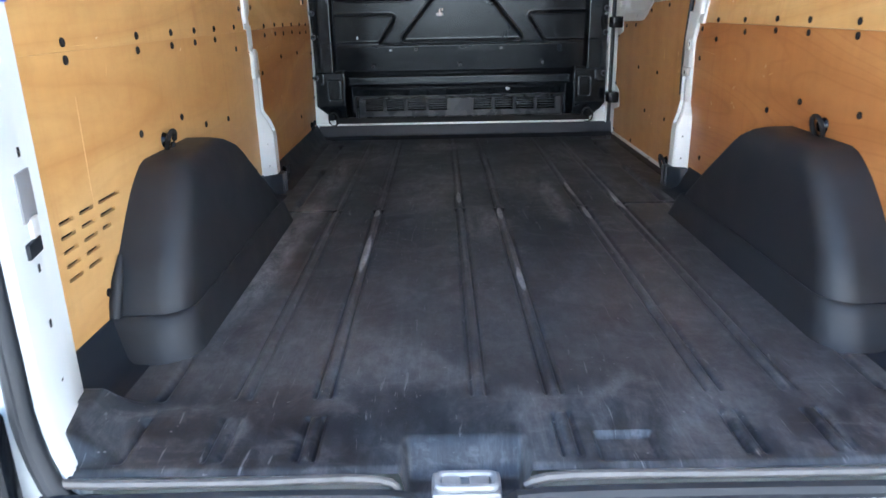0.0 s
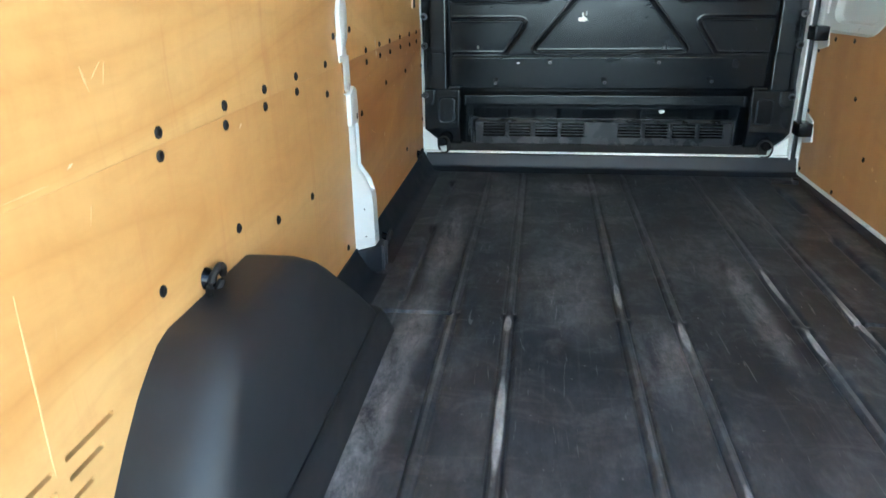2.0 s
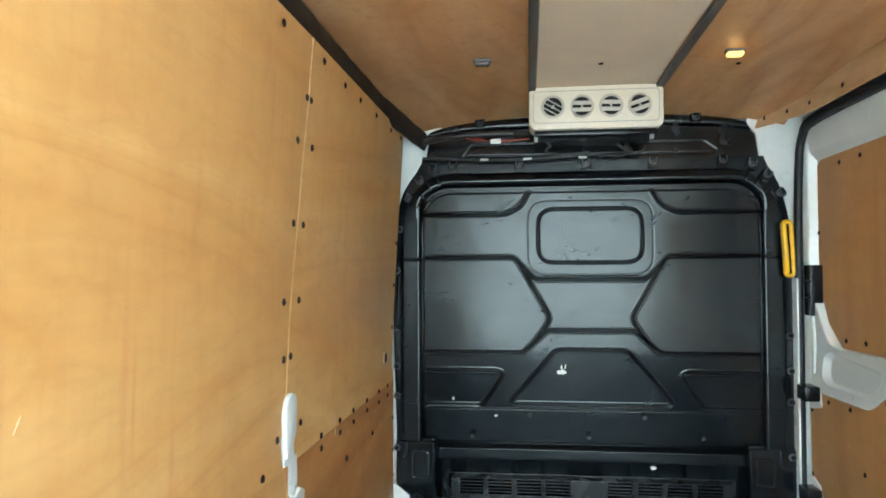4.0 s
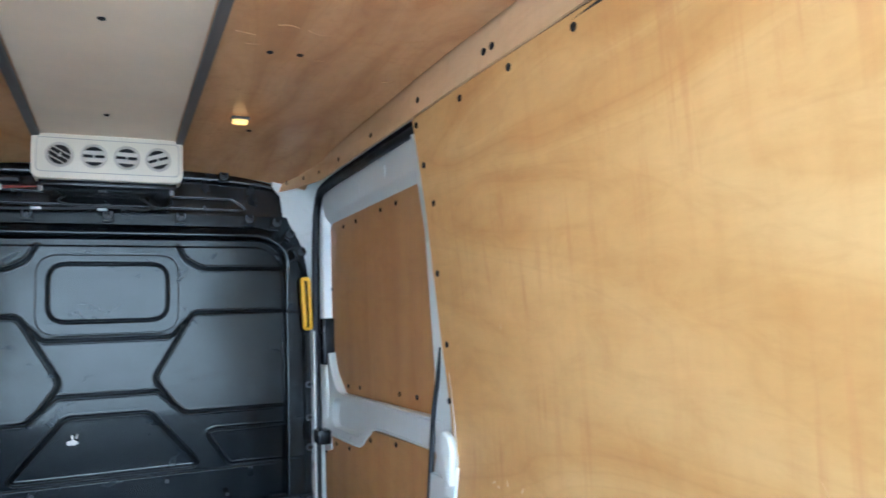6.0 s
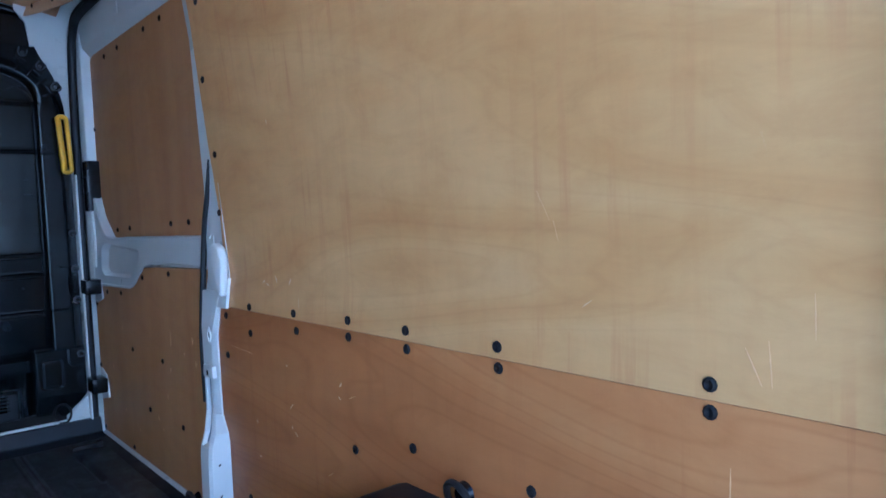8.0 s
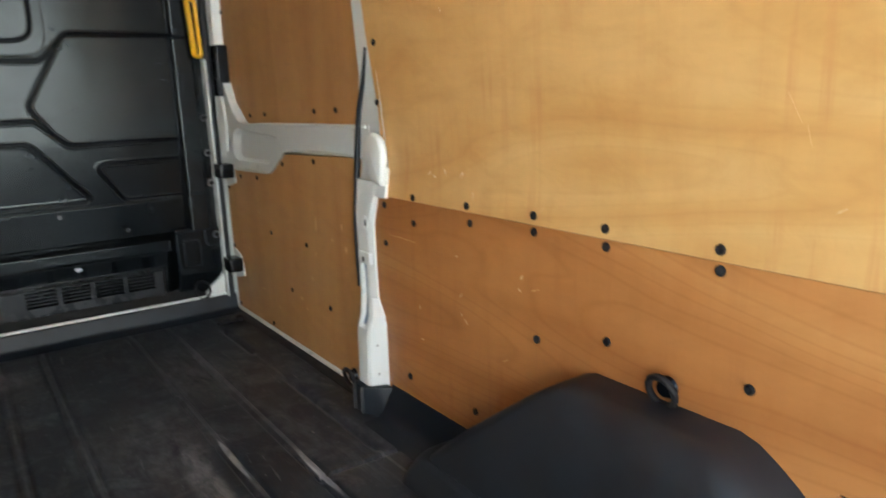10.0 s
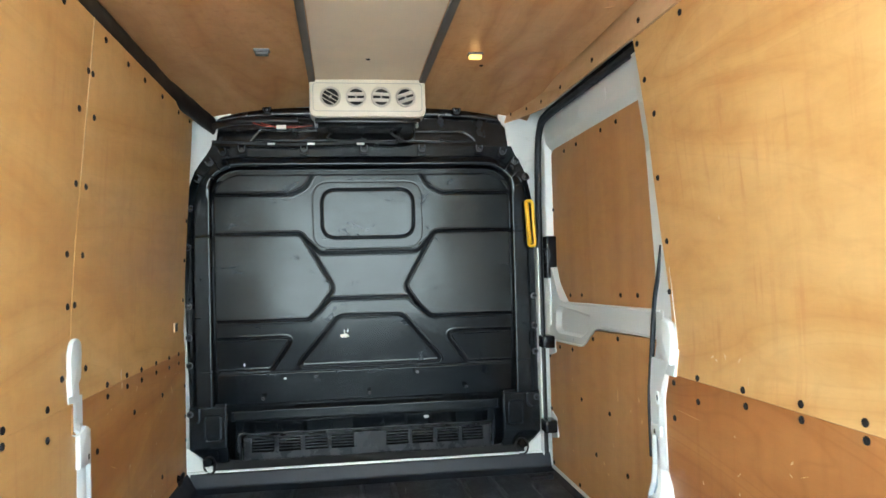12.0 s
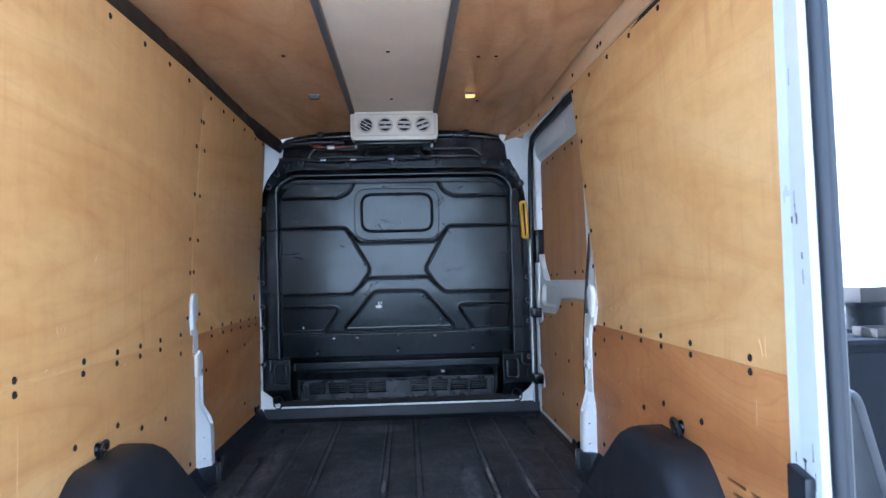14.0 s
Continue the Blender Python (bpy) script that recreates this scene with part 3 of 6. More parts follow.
SCRAPED_PLY = plain("rubbed_roof_ply", (0.585, 0.345, 0.162), 0.6, var=0.12, scale=30)
SCUFF = plain("bare_wood_scuff", (0.69, 0.44, 0.21), 0.8, var=0.1, scale=60)


def scuff(parent, side, y, z, length, width, angle, seed):
    """A scratch or chip through the varnish: a ragged sliver of bare wood."""
    rnd = random.Random(seed)
    n = 7
    up = [(length * (i / n - 0.5), width * 0.5 * rnd.uniform(0.3, 1) * math.sin(math.pi * (i + 0.4) / (n + 0.8))) for i in range(n + 1)]
    dn = [(a, -b * rnd.uniform(0.3, 1.0)) for a, b in up[::-1]]
    c, k = math.cos(radians(angle)), math.sin(radians(angle))
    o = [(y + a * c - b * k, z + a * k + b * c) for a, b in up + dn]
    bm = prism(o, "x", -0.0006, 0.002)
    for v in bm.verts:
        v.co.x = wall_x(side, v.co.z, v.co.y) + side * v.co.x
    part("scuff", bm, PALECHIP if length < 0.025 or width > 0.009 else SCUFF, parent)


scuff(left_lower_rear, -1, 0.174, 0.455, 0.235, 0.005, 89, 1)
scuff(left_lower_rear, -1, 0.332, 0.614, 0.026, 0.002, 70, 54)
scuff(left_lower_rear, -1, 0.816, 0.632, 0.014, 0.006, 30, 55)
for y, z, ln, w, a, k in ((1.358, 0.742, 0.016, 0.009, 150, 2), (1.335, 0.735, 0.016, 0.008, 20, 3), (0.405, 0.905, 0.05, 0.0012, 62, 4), (0.382, 0.868, 0.032, 0.0012, 75, 45), (0.09, 0.711, 0.046, 0.002, 65, 46), (0.07, 0.716, 0.053, 0.002, 86, 47), (0.021, 0.775, 0.05, 0.0018, 90, 48), (1.291, 0.75, 0.022, 0.010, 60, 49), (1.22, 0.748, 0.018, 0.0095, 120, 50), (0.93, 0.70, 0.03, 0.002, 130, 5), (0.33, 0.765, 0.02, 0.002, 150, 9),
                          (1.17, 0.70, 0.022, 0.003, 80, 8), (1.27, 1.13, 0.012, 0.004, 80, 11)):
    scuff(right_upper, 1, y, z, ln, w, a, k)
for y, z, ln, w, a, k in ((1.489, 0.553, 0.132, 0.0014, 2, 21), (1.203, 0.385, 0.014, 0.006, 40, 28), (0.95, 0.52, 0.03, 0.003, 160, 22), (1.05, 0.33, 0.03, 0.002, 150, 25), (0.12, 0.55, 0.07, 0.003, 92, 26), (1.22, 0.45, 0.022, 0.004, 140, 27)):
    scuff(right_lower, 1, y, z, ln, w, a, k)
for y, z, ln, w, a, k in ((2.679, 0.528, 0.03, 0.008, 100, 32), (2.073, 0.355, 0.014, 0.009, 60, 33), (2.383, 0.178, 0.016, 0.009, 30, 34), (2.693, 0.513, 0.022, 0.007, 95, 36), (2.50, 0.463, 0.016, 0.007, 70, 37), (2.426, 0.353, 0.012, 0.006, 40, 38), (1.90, 0.40, 0.07, 0.003, 160, 35)):
    scuff(left_lower_front, -1, y, z, ln, w, a, k)
for y, z, ln, w, a, k in ((0.373, 0.777, 0.034, 0.005, 110, 41), (0.40, 0.785, 0.030, 0.003, 40, 44), (0.416, 0.779, 0.030, 0.004, 70, 42), (0.604, 0.972, 0.024, 0.004, 60, 43), (0.228, 0.671, 0.08, 0.002, 0, 51), (0.312, 0.682, 0.012, 0.006, 20, 52), (1.996, 0.684, 0.035, 0.016, 75, 53)):
    scuff(left_upper_rear if y < 1.5 else left_upper_front, -1, y, z, ln, w, a, k)

rnd = random.Random(77)
for i in range(7):
    scuff(right_lower, 1, rnd.uniform(0.95, 1.52), rnd.uniform(0.12, 0.62), rnd.uniform(0.005, 0.014), rnd.uniform(0.004, 0.008), rnd.uniform(0, 180), 100 + i)
for i in range(14):
    scuff(left_lower_front, -1, rnd.uniform(1.75, 2.85), rnd.uniform(0.12, 0.62), rnd.uniform(0.006, 0.02), rnd.uniform(0.003, 0.006), rnd.uniform(0, 180), 130 + i)
scuff(left_lower_front, -1, 1.998, 0.648, 0.024, 0.016, 80, 206)

# ---- roof lining ----
def roof_z(X, Y):
    t = np.clip((Y - 2.45) / 0.6, 0, 1)
    return ZC - 0.032 * t ** 1.6 - 0.06 * t ** 2 * (X / 0.8) ** 2 - 0.022 * np.clip((np.abs(X) - 0.5) / 0.36, 0, 1) ** 2


def roof_board(x0, x1, lift):
    xs, ys = np.linspace(0, 1, 14), np.linspace(-0.1, 3.055, 60)
    def place(U, V):
        out = 0.055 * (1 - step(V, -0.5, 1.6))
        X = x0 - out * (x0 < -0.5) + (x1 - x0 + out * (x0 < -0.5) + out * (x1 > 0.5)) * U
        return X, V, roof_z(X, V) + lift + 0.0013 * np.sin(V * 5 + X * 7)
    v1, q1 = grid_mesh(xs, ys, place)
    v2 = v1 + np.array([0, 0, 0.009])
    n = len(v1)
    rim = [i * 60 for i in range(14)] + list(range(13 * 60 + 1, 14 * 60)) + [i * 60 + 59 for i in range(12, -1, -1)] + list(range(58, 0, -1))
    side = [(rim[i], rim[(i + 1) % len(rim)], rim[(i + 1) % len(rim)] + n, rim[i] + n) for i in range(len(rim))]
    return np.vstack([v1, v2]), [tuple(q[::-1]) for q in q1.tolist()] + [tuple(k + n for k in q) for q in q1.tolist()] + side


def from_lists(name, verts, faces, material):
    me = bpy.data.meshes.new(name)
    me.from_pydata(verts.tolist(), [], faces)
    me.materials.append(material)
    me.update()
    return me


va, fa = roof_board(-0.862, -0.232, 0.0)
vb, fb = roof_board(0.232, 0.834, 0.0)
k = len(va)
ceiling = new("ceiling", from_lists("ceiling", np.vstack([va, vb]), fa + [tuple(i + k for i in f) for f in fb], PLY_TOP))
tagged(ceiling, "varnished plywood roof lining in long boards", "ceiling", kind="structure")
vc, fc = roof_board(-0.236, 0.236, 0.001)
ob = new("centre_board", from_lists("centre_board", vc, fc, BEIGE))
ob.parent = ceiling
for x in (-0.249, 0.249):
    bm = box(x - 0.0145, x + 0.0145, -0.1, 2.70, ZC - 0.017, ZC - 0.001, 0.004)
    part("joint_strip", bm, GREYSTRIP, ceiling, "grey plastic joint strip")
for x, y in ((-0.008, 2.37), (-0.006, 1.525), (0.477, 2.43), (0.48, 1.60), (0.40, 1.605), (-0.468, 1.57), (-0.006, 0.75), (0.48, 0.8), (-0.47, 0.8)):
    screw(ceiling, (x, y, ZC - (0.0005 if abs(x) < 0.2 else 0.001)), DOWN)


def roof_scrape(x, y, length, width, angle, seed):
    """A shallow ragged scrape through the varnish of the roof lining."""
    rnd = random.Random(seed)
    n = 8
    bend = rnd.uniform(-0.25, 0.25) * length
    mid = [(length * (i / n - 0.5), bend * (1 - (2 * i / n - 1) ** 2)) for i in range(n + 1)]
    up = [(a, b + width * 0.5 * rnd.uniform(0.3, 1) * math.sin(math.pi * (i + 0.4) / (n + 0.8))) for i, (a, b) in enumerate(mid)]
    dn = [(a, b - width * 0.5 * rnd.uniform(0.2, 1) * math.sin(math.pi * (i + 0.4) / (n + 0.8))) for i, (a, b) in enumerate(mid)][::-1]
    c, k = math.cos(radians(angle)), math.sin(radians(angle))
    bm = prism([(x + a * c - b * k, y + a * k + b * c) for a, b in up + dn], "z", -0.0022, 0.003)
    for v in bm.verts:
        v.co.z += float(roof_z(np.float64(v.co.x), np.float64(v.co.y)))
    part("scrape", bm, SCRAPED_PLY, ceiling)


for x, y, ln, w, a, k in ((0.412, 1.424, 0.05, 0.006, 0, 1), (0.497, 1.434, 0.07, 0.006, 10, 2), (0.538, 1.63, 0.03, 0.004, -20, 3), (0.709, 2.285, 0.04, 0.004, 160, 4), (0.319, 1.495, 0.05, 0.006, 10, 5),
                          (0.349, 1.56, 0.04, 0.005, -15, 6), (0.72, 1.391, 0.07, 0.007, 150, 7), (0.77, 1.702, 0.04, 0.005, 140, 8)):
    roof_scrape(x, y, ln, w, a, k)

# ply strip over the sliding door, black foam trim opposite
bm = bmesh.new()
rows = []
for y in np.linspace(-0.1, 3.05, 26):
    o, d = 0.045 * (1 - flare(y)) - 0.12 * max(0.0, (y - 2.62) / 0.43) ** 1.7, -0.065 * max(0.0, (y - 2.45) / 0.6) ** 1.6
    rows.append([bm.verts.new((a + o, y, b)) for a, b in ((0.826, 1.752 + 0.008 * step(np.float64(y), 1.5, 2.6)), (0.835, 1.752 + 0.008 * step(np.float64(y), 1.5, 2.6)), (0.855, 1.879 + d), (0.846, 1.879 + d))])
for a, b in zip(rows[:-1], rows[1:]):
    for i in range(4):
        bm.faces.new((a[i], a[(i + 1) % 4], b[(i + 1) % 4], b[i]))
bm.faces.new(rows[0])
bm.faces.new(rows[-1])
strip = part("cove_strip", bm, PLY_STRIP, wall_right, "narrow plywood strip along the roof edge", 30)
for y in (0.25, 0.7, 1.17, 1.21, 1.62, 2.05, 2.45, 2.72, 2.86, 2.99):
    screw(strip, (0.8325 + 0.045 * (1 - flare(y)) - 0.12 * max(0.0, (y - 2.62) / 0.43) ** 1.7, y, 1.795), TO_LEFT)

bm = bmesh.new()
for y in np.linspace(-0.1, 1.66, 10):
    o = 0.045 * (1 - flare(y))
    rows.append([bm.verts.new((a + o, y, b)) for a, b in ((0.8365, 1.738), (0.8365, 1.80), (0.841, 1.80), (0.841, 1.738))])
rows = rows[-10:]
for a, b in zip(rows[:-1], rows[1:]):
    for i in range(4):
        bm.faces.new((a[i], a[(i + 1) % 4], b[(i + 1) % 4], b[i]))
part("backing_strip", bm, DARK, wall_right, "dark backing behind the joint", 30)
foam = thing("roof_edge_trim", "black-brown padded trim roll along the roof edge", "trim", kind="structure")


def foam_place(U, V):
    r = 0.020 + 0.0010 * np.sin(U * 9 + 2 * np.sin(U * 5)) + 0.0007 * np.sin(U * 37 + V * 3)
    d = np.clip((U - 2.45) / 0.58, 0, 1) ** 1.6
    return -0.854 - 0.06 * (1 - step(U, -0.5, 1.6)) + d * 0.11 + r * np.cos(V), U, 1.812 - d * 0.07 + r * 2.2 * np.sin(V)


sheet("foam_strip", np.linspace(-0.1, 3.03, 150), np.linspace(-math.pi, math.pi, 18), foam_place, FOAM, foam)

# ---- floor liner ----
def mat_height(X, Y):
    h = np.zeros_like(X)
    for gx in BEADS:
        d = X - gx
        outer = abs(gx) > 0.65
        # a rounded bead between two narrow channels; the outermost lines are a single channel
        faint = 0.6 if abs(gx + 0.538) < 0.01 else 1.0
        bead = 0.0032 * faint * np.clip(1 - (d / 0.0115) ** 2, 0, 1)
        cut = 0.0092 * faint * (np.exp(-((d - 0.0150) / 0.0043) ** 2) + np.exp(-((d + 0.0150) / 0.0043) ** 2)) * (1 - 0.45 * step(Y, 1.3, 1.9))
        if outer:
            bead, cut = 0.0, 0.018 * np.exp(-(d / (0.0065 + 0.0035 * step(Y, 1.3, 1.4))) ** 2)
        y1 = 2.86 if not outer else 2.70
        on = step(Y, -0.055, -0.035) * (1 - step(Y, y1, y1 + 0.03))
        on = on * (1 - np.exp(-((Y - 1.345) / 0.016) ** 2))
        if outer:
            on = on * ((1 - step(Y, 0.10, 0.14)) + step(Y, 1.40, 1.44) * (1 - step(Y, 2.05, 2.08)) + step(Y, 2.35, 2.38))
        rear = step(Y, -0.258, -0.245) * (1 - step(Y, -0.125, -0.110)) * (0.0 if abs(gx + 0.066) < 0.01 else 1.0)
        h += (bead - cut) * (on + rear)
    seam = np.exp(-((Y - 1.362 - 0.02 * np.sign(X)) / 0.006) ** 2) * (np.abs(X) > 0.54)
    h -= 0.011 * seam
    h += 0.0012 * np.sin(X * 9 + 3 * np.sin(Y * 2.2)) * np.sin(Y * 3.1)
    # recess for the latch and a small pocket beside it
    edge = 0.018 + 0.0 * Y
    inner = step(X, -0.215 - 0.0, -0.215 + edge) * (1 - step(X, 0.012 - edge, 0.012)) * (1 - step(Y, -0.245, -0.178))
    h -= 0.055 * inner
    pocket = step(X, 0.128, 0.138) * (1 - step(X, 0.232, 0.242)) * step(Y, -0.268, -0.258) * (1 - step(Y, -0.186, -0.176))
    h -= 0.012 * pocket
    # rounded drop at the rear edge, turned-up sides
    h -= 0.006 * (1 - step(Y, -0.287, -0.268))
    return h


xs = set(np.linspace(-0.86, 0.86, 90).round(4))
for gx in BEADS:
    xs |= set((gx + np.arange(-0.0315, 0.032, 0.0035)).round(4))
for a in (-0.215, 0.012, 0.13, 0.24):
    xs |= set((a + np.arange(-0.02, 0.021, 0.004)).round(4))
ys = set(np.linspace(-0.285, 2.935, 150).round(4)) | set((-0.285 + np.arange(0, 0.30, 0.0045)).round(4)) | set((1.36 + np.arange(-0.05, 0.051, 0.004)).round(4))
floor_mat = thing("floor_liner", "black ribbed rubber load floor liner, scuffed grey", "floor mat")
sheet("liner_sheet", sorted(xs), sorted(ys), lambda U, V: (U, V, mat_height(U, V)), RUBBER, floor_mat)


def upturn(name, side, y0, y1, x_in, x_wall, top):
    """The liner's turned-up edge along a wall."""
    prof = rounded([(x_in - 0.02 * side, 0.0015), (x_wall - 0.045 * side, 0.003), (x_wall - 0.004 * side, top), (x_wall + 0.004 * side, top), (x_wall + 0.004 * side, -0.012), (x_in - 0.02 * side, -0.012)], [0, 0.05, 0.008, 0, 0, 0], 6)
    return part(name, prism(prof, "y", y0, y1), SKIRT, floor_mat, "turned-up rubber edge")


upturn("edge_upturn", -1, -0.09, 1.60, -0.80, XL, 0.092)
upturn("edge_upturn", -1, 1.70, 2.95, -0.80, XL, 0.085)
upturn("edge_upturn", 1, -0.09, 1.58, 0.80, XR, 0.092)
bm = prism(rounded([(2.88, -0.012), (2.90, 0.002), (2.948, 0.012), (2.968, 0.074), (2.983, 0.074), (2.983, -0.012)], [0, 0.02, 0.02, 0.006, 0, 0]), "x", -0.86, 0.885)
part("edge_upturn", bm, SKIRT, floor_mat, "turned-up rubber edge at the bulkhead")

part("edge_strip", box(0.852, 0.893, 1.66, 2.95, -0.012, 0.0025, 0.002), SKIRT, floor_mat, "flat rubber edge at the sliding door")


def corner_place(U, V):
    """The liner rises smoothly against the foot of the jamb."""
    t = np.clip((-U - 0.69) / 0.10, 0, 1)
    fade = step(V, -0.262, -0.225) * (1 - step(V, -0.075, -0.05))
    return U, V, mat_height(U, V) + 0.0015 + 0.046 * t ** 1.7 * fade - 0.004 * (1 - step(-U, 0.68, 0.70))


sheet("corner_upturn", np.linspace(-0.845, -0.675, 24), np.linspace(-0.265, -0.045, 30), corner_place, RUBBER, floor_mat, "liner corner turned up against the jamb")

front_sill = part("front_sill", box(-0.90, 0.90, 2.984, 2.998, -0.02, 0.083, 0.003), WHITE)
tagged(front_sill, "white painted cross member under the bulkhead", "sill", kind="structure")
for s in (-1, 1):
    bm = prism([(s * 0.885, 0.08), (s * 0.885, 0.20), (s * 0.765, 0.098), (s * 0.765, 0.08)], "y", 2.9995, 3.02)
    part("corner_gusset", bm, WHITE, front_sill)
sill_r = part("door_sill", prism(rounded([(0.892, -0.02), (0.893, 0.006), (0.904, 0.010), (0.908, 0.004), (0.928, 0.0), (0.928, -0.06), (0.892, -0.06)], 0.003), "y", 1.66, 2.98), WHITE)
tagged(sill_r, "thin pale metal sill along the sliding door", "sill", kind="structure")


# ---- middle posts ----
def loft(levels, side, x):
    """A hollow pressing: each level is a height and a plan of (inward distance, y)."""
    bm = bmesh.new()
    rings = [[bm.verts.new((x - side * (d + lean(z, side)), y, z)) for d, y in plan] for z, plan in levels]
    n = len(rings[0])
    for a, b in zip(rings[:-1], rings[1:]):
        for i in range(n):
            j = (i + 1) % n
            bm.faces.new((a[i], a[j], b[j], b[i]))
    bm.faces.new(rings[0])
    bm.faces.new(rings[-1])
    return bm


def post(side):
    right = side > 0
    p = thing("post_right" if right else "post_left", "white painted steel door post" if right else "white painted steel post between plywood sheets", "post", kind="structure")
    x = XPOST if right else XL

    def section(z, p_, y0, yc, yf, g):
        ya, yb = yc + 0.012, yf - 0.009
        return z, [(-0.03, y0), (0.001, y0 + 0.001), (p_ * 0.86, yc - 0.010), (p_, yc), (p_, ya), (p_ - g, ya + 0.002), (p_ - g, yb - 0.002), (p_, yb), (p_, yf), (-0.03, yf + 0.028)]
    # foot, bend, channel, then the slim neck
    y0 = 1.604 if right else 1.580
    yf = 1.722 if right else 1.662
    ym = 1.638 if right else 1.582
    zt = 0.446 if right else 0.478
    rows = [section(0.083, 0.052, y0, 1.632, 1.686, 0), section(0.232, 0.050, y0, 1.630, 1.686, 0), section(0.262, 0.047, y0, 1.629, 1.686, 0), section(0.266, 0.046, y0, 1.629, 1.686, 0.013),
            section(0.300, 0.034, y0, 1.627, 1.688, 0.013), section(0.348, 0.012, ym - 0.004, ym + 0.026, yf, 0.012), section(zt - 0.002, 0.011, ym, ym + 0.026, yf, 0.012), section(zt + 0.002, 0.011, ym, ym + 0.026, yf, 0),
            section(0.575, 0.011, ym, ym + 0.024, yf, 0)]
    if right:
        rows += [section(0.60, 0.011, 1.630, 1.652, yf, 0), section(0.70, 0.010, 1.590, 1.614, yf - 0.004, 0)]
    else:
        rows += [section(0.590, 0.004, 1.562, 1.580, 1.622, 0), section(0.68, 0.004, 1.560, 1.578, 1.622, 0)]
    part("pressing", loft(rows, side, x), WHITE, p, smooth=24)

    def plate(pts, r, lift, depth, name, bev=0.004):
        bm = prism(rounded(pts, r), "x", x - side * lift, x + side * depth, bev)
        for v in bm.verts:
            v.co.x -= side * lean(v.co.z, side)
        return part(name, bm, WHITE, p, smooth=70)
    if right:
        plate([(1.558, 0.657), (1.618, 0.657), (1.620, 0.74), (1.559, 0.74)], 0.003, 0.005, 0.02, "cap_tail", 0.0015)
        plate([(1.557, 0.688), (1.604, 0.702), (1.650, 0.728), (1.658, 0.79), (1.642, 0.824), (1.607, 0.838), (1.572, 0.826), (1.555, 0.79)], [0.01, 0.02, 0.02, 0.02, 0.02, 0.02, 0.02, 0.02], 0.024, 0.0, "cap", 0.010)
        part("scratch", box(x - 0.0245 + 0.013, x - 0.02 + 0.013, 1.578, 1.598, 0.762, 0.7635), DARK, p)
    else:
        plate([(1.524, 0.668), (1.604, 0.664), (1.606, 0.74), (1.524, 0.74)], 0.003, 0.004, 0.02, "cap_tail", 0.0015)
        plate([(1.522, 0.684), (1.562, 0.704), (1.602, 0.732), (1.608, 0.80), (1.596, 0.834), (1.565, 0.846), (1.534, 0.836), (1.520, 0.80)], [0.008, 0.02, 0.012, 0.03, 0.025, 0.03, 0.025, 0.03], 0.014, 0.0, "cap", 0.005)
        plate([(1.572, 0.480), (1.655, 0.480), (1.657, 0.545), (1.640, 0.585), (1.622, 0.592), (1.572, 0.574)], [0.003, 0.003, 0.01, 0.008, 0.003, 0.003], 0.014, 0.0, "lower_cap", 0.003)
    # slot with a pressed rim, bracket tab, bluish channel floor
    sy = 1.668 if right else 1.636
    sz = 0.575 if right else 0.500
    lift = 0.0115 if right else 0.0142
    rim = [(x - side * (lift + lean(sz, side)), sy + 0.010 * math.cos(a), sz + 0.020 * math.sin(a)) for a in np.linspace(0, 2 * math.pi, 16, endpoint=False)]
    if right:
        part("slot_rim", tube(rim, 0.0028, seg=6, closed=True), WHITE, p)
        part("bracket_tab", box(x - 0.018, x - 0.005, 1.645, 1.712, 0.452, 0.486, 0.003), WHITE, p)
        part("hole", box(x - 0.0188, x - 0.017, 1.676, 1.687, 0.457, 0.472, 0.0006), DARK, p)
    part("hole", box(min(x - side * (lift + 0.001), x), max(x - side * (lift + 0.001), x), sy - 0.005, sy + 0.005, sz - 0.009, sz + 0.009, 0.002), DARK, p)
    floor_rows = [(z, [(d - 0.0005, 1.645 if z < 0.32 else ym + 0.039), (d, 1.646 if z < 0.32 else ym + 0.040), (d, min(yf, 1.688 + 0.5 * max(0.0, z - 0.30)) - 0.013), (d - 0.0005, min(yf, 1.688 + 0.5 * max(0.0, z - 0.30)) - 0.012)]) for z, d in ((0.270, 0.0325), (0.300, 0.0216), (0.347, 0.0009), (zt - 0.004, 0.0006))]
    part("channel_floor", loft(floor_rows, side, x), plain_blue, p, "bluish channel floor")
    # rubber boot under it
    plan = [(x, 1.57), (x - side * 0.03, 1.588), (x - side * 0.070, 1.630), (x - side * 0.070, 1.690), (x, 1.73)]
    part("boot", prism(rounded(plan, [0, 0.02, 0.010, 0.010, 0]), "z", -0.01, 0.086, 0.005), SKIRT, p, "black rubber boot of the liner")
    # ribs in the paler plastic, which paints in their grey highlights
    for dy in (0.0, 0.048):
        part("boot_rib", box(min(x - side * 0.078, x - side * 0.066), max(x - side * 0.078, x - side * 0.066), 1.637 + dy - 0.004, 1.637 + dy + 0.004, 0.0, 0.084, 0.003), BOSS, p)
    for z in (0.125, 0.215):
        ob = part("hole", box(-0.001, 0.001, -0.006, 0.006, -0.0022, 0.0022, 0.0005), DARK, p)
        ob.matrix_basis = Matrix.Translation((x - side * 0.0265, 1.6075, z)) @ pose(0, 0, 0, 0, 0, -side * 43)
    return p


plain_blue = plain("bluish_channel_floor", (0.24, 0.35, 0.46), 0.4, var=0.05)
post_left, post_right = post(-1), post(1)
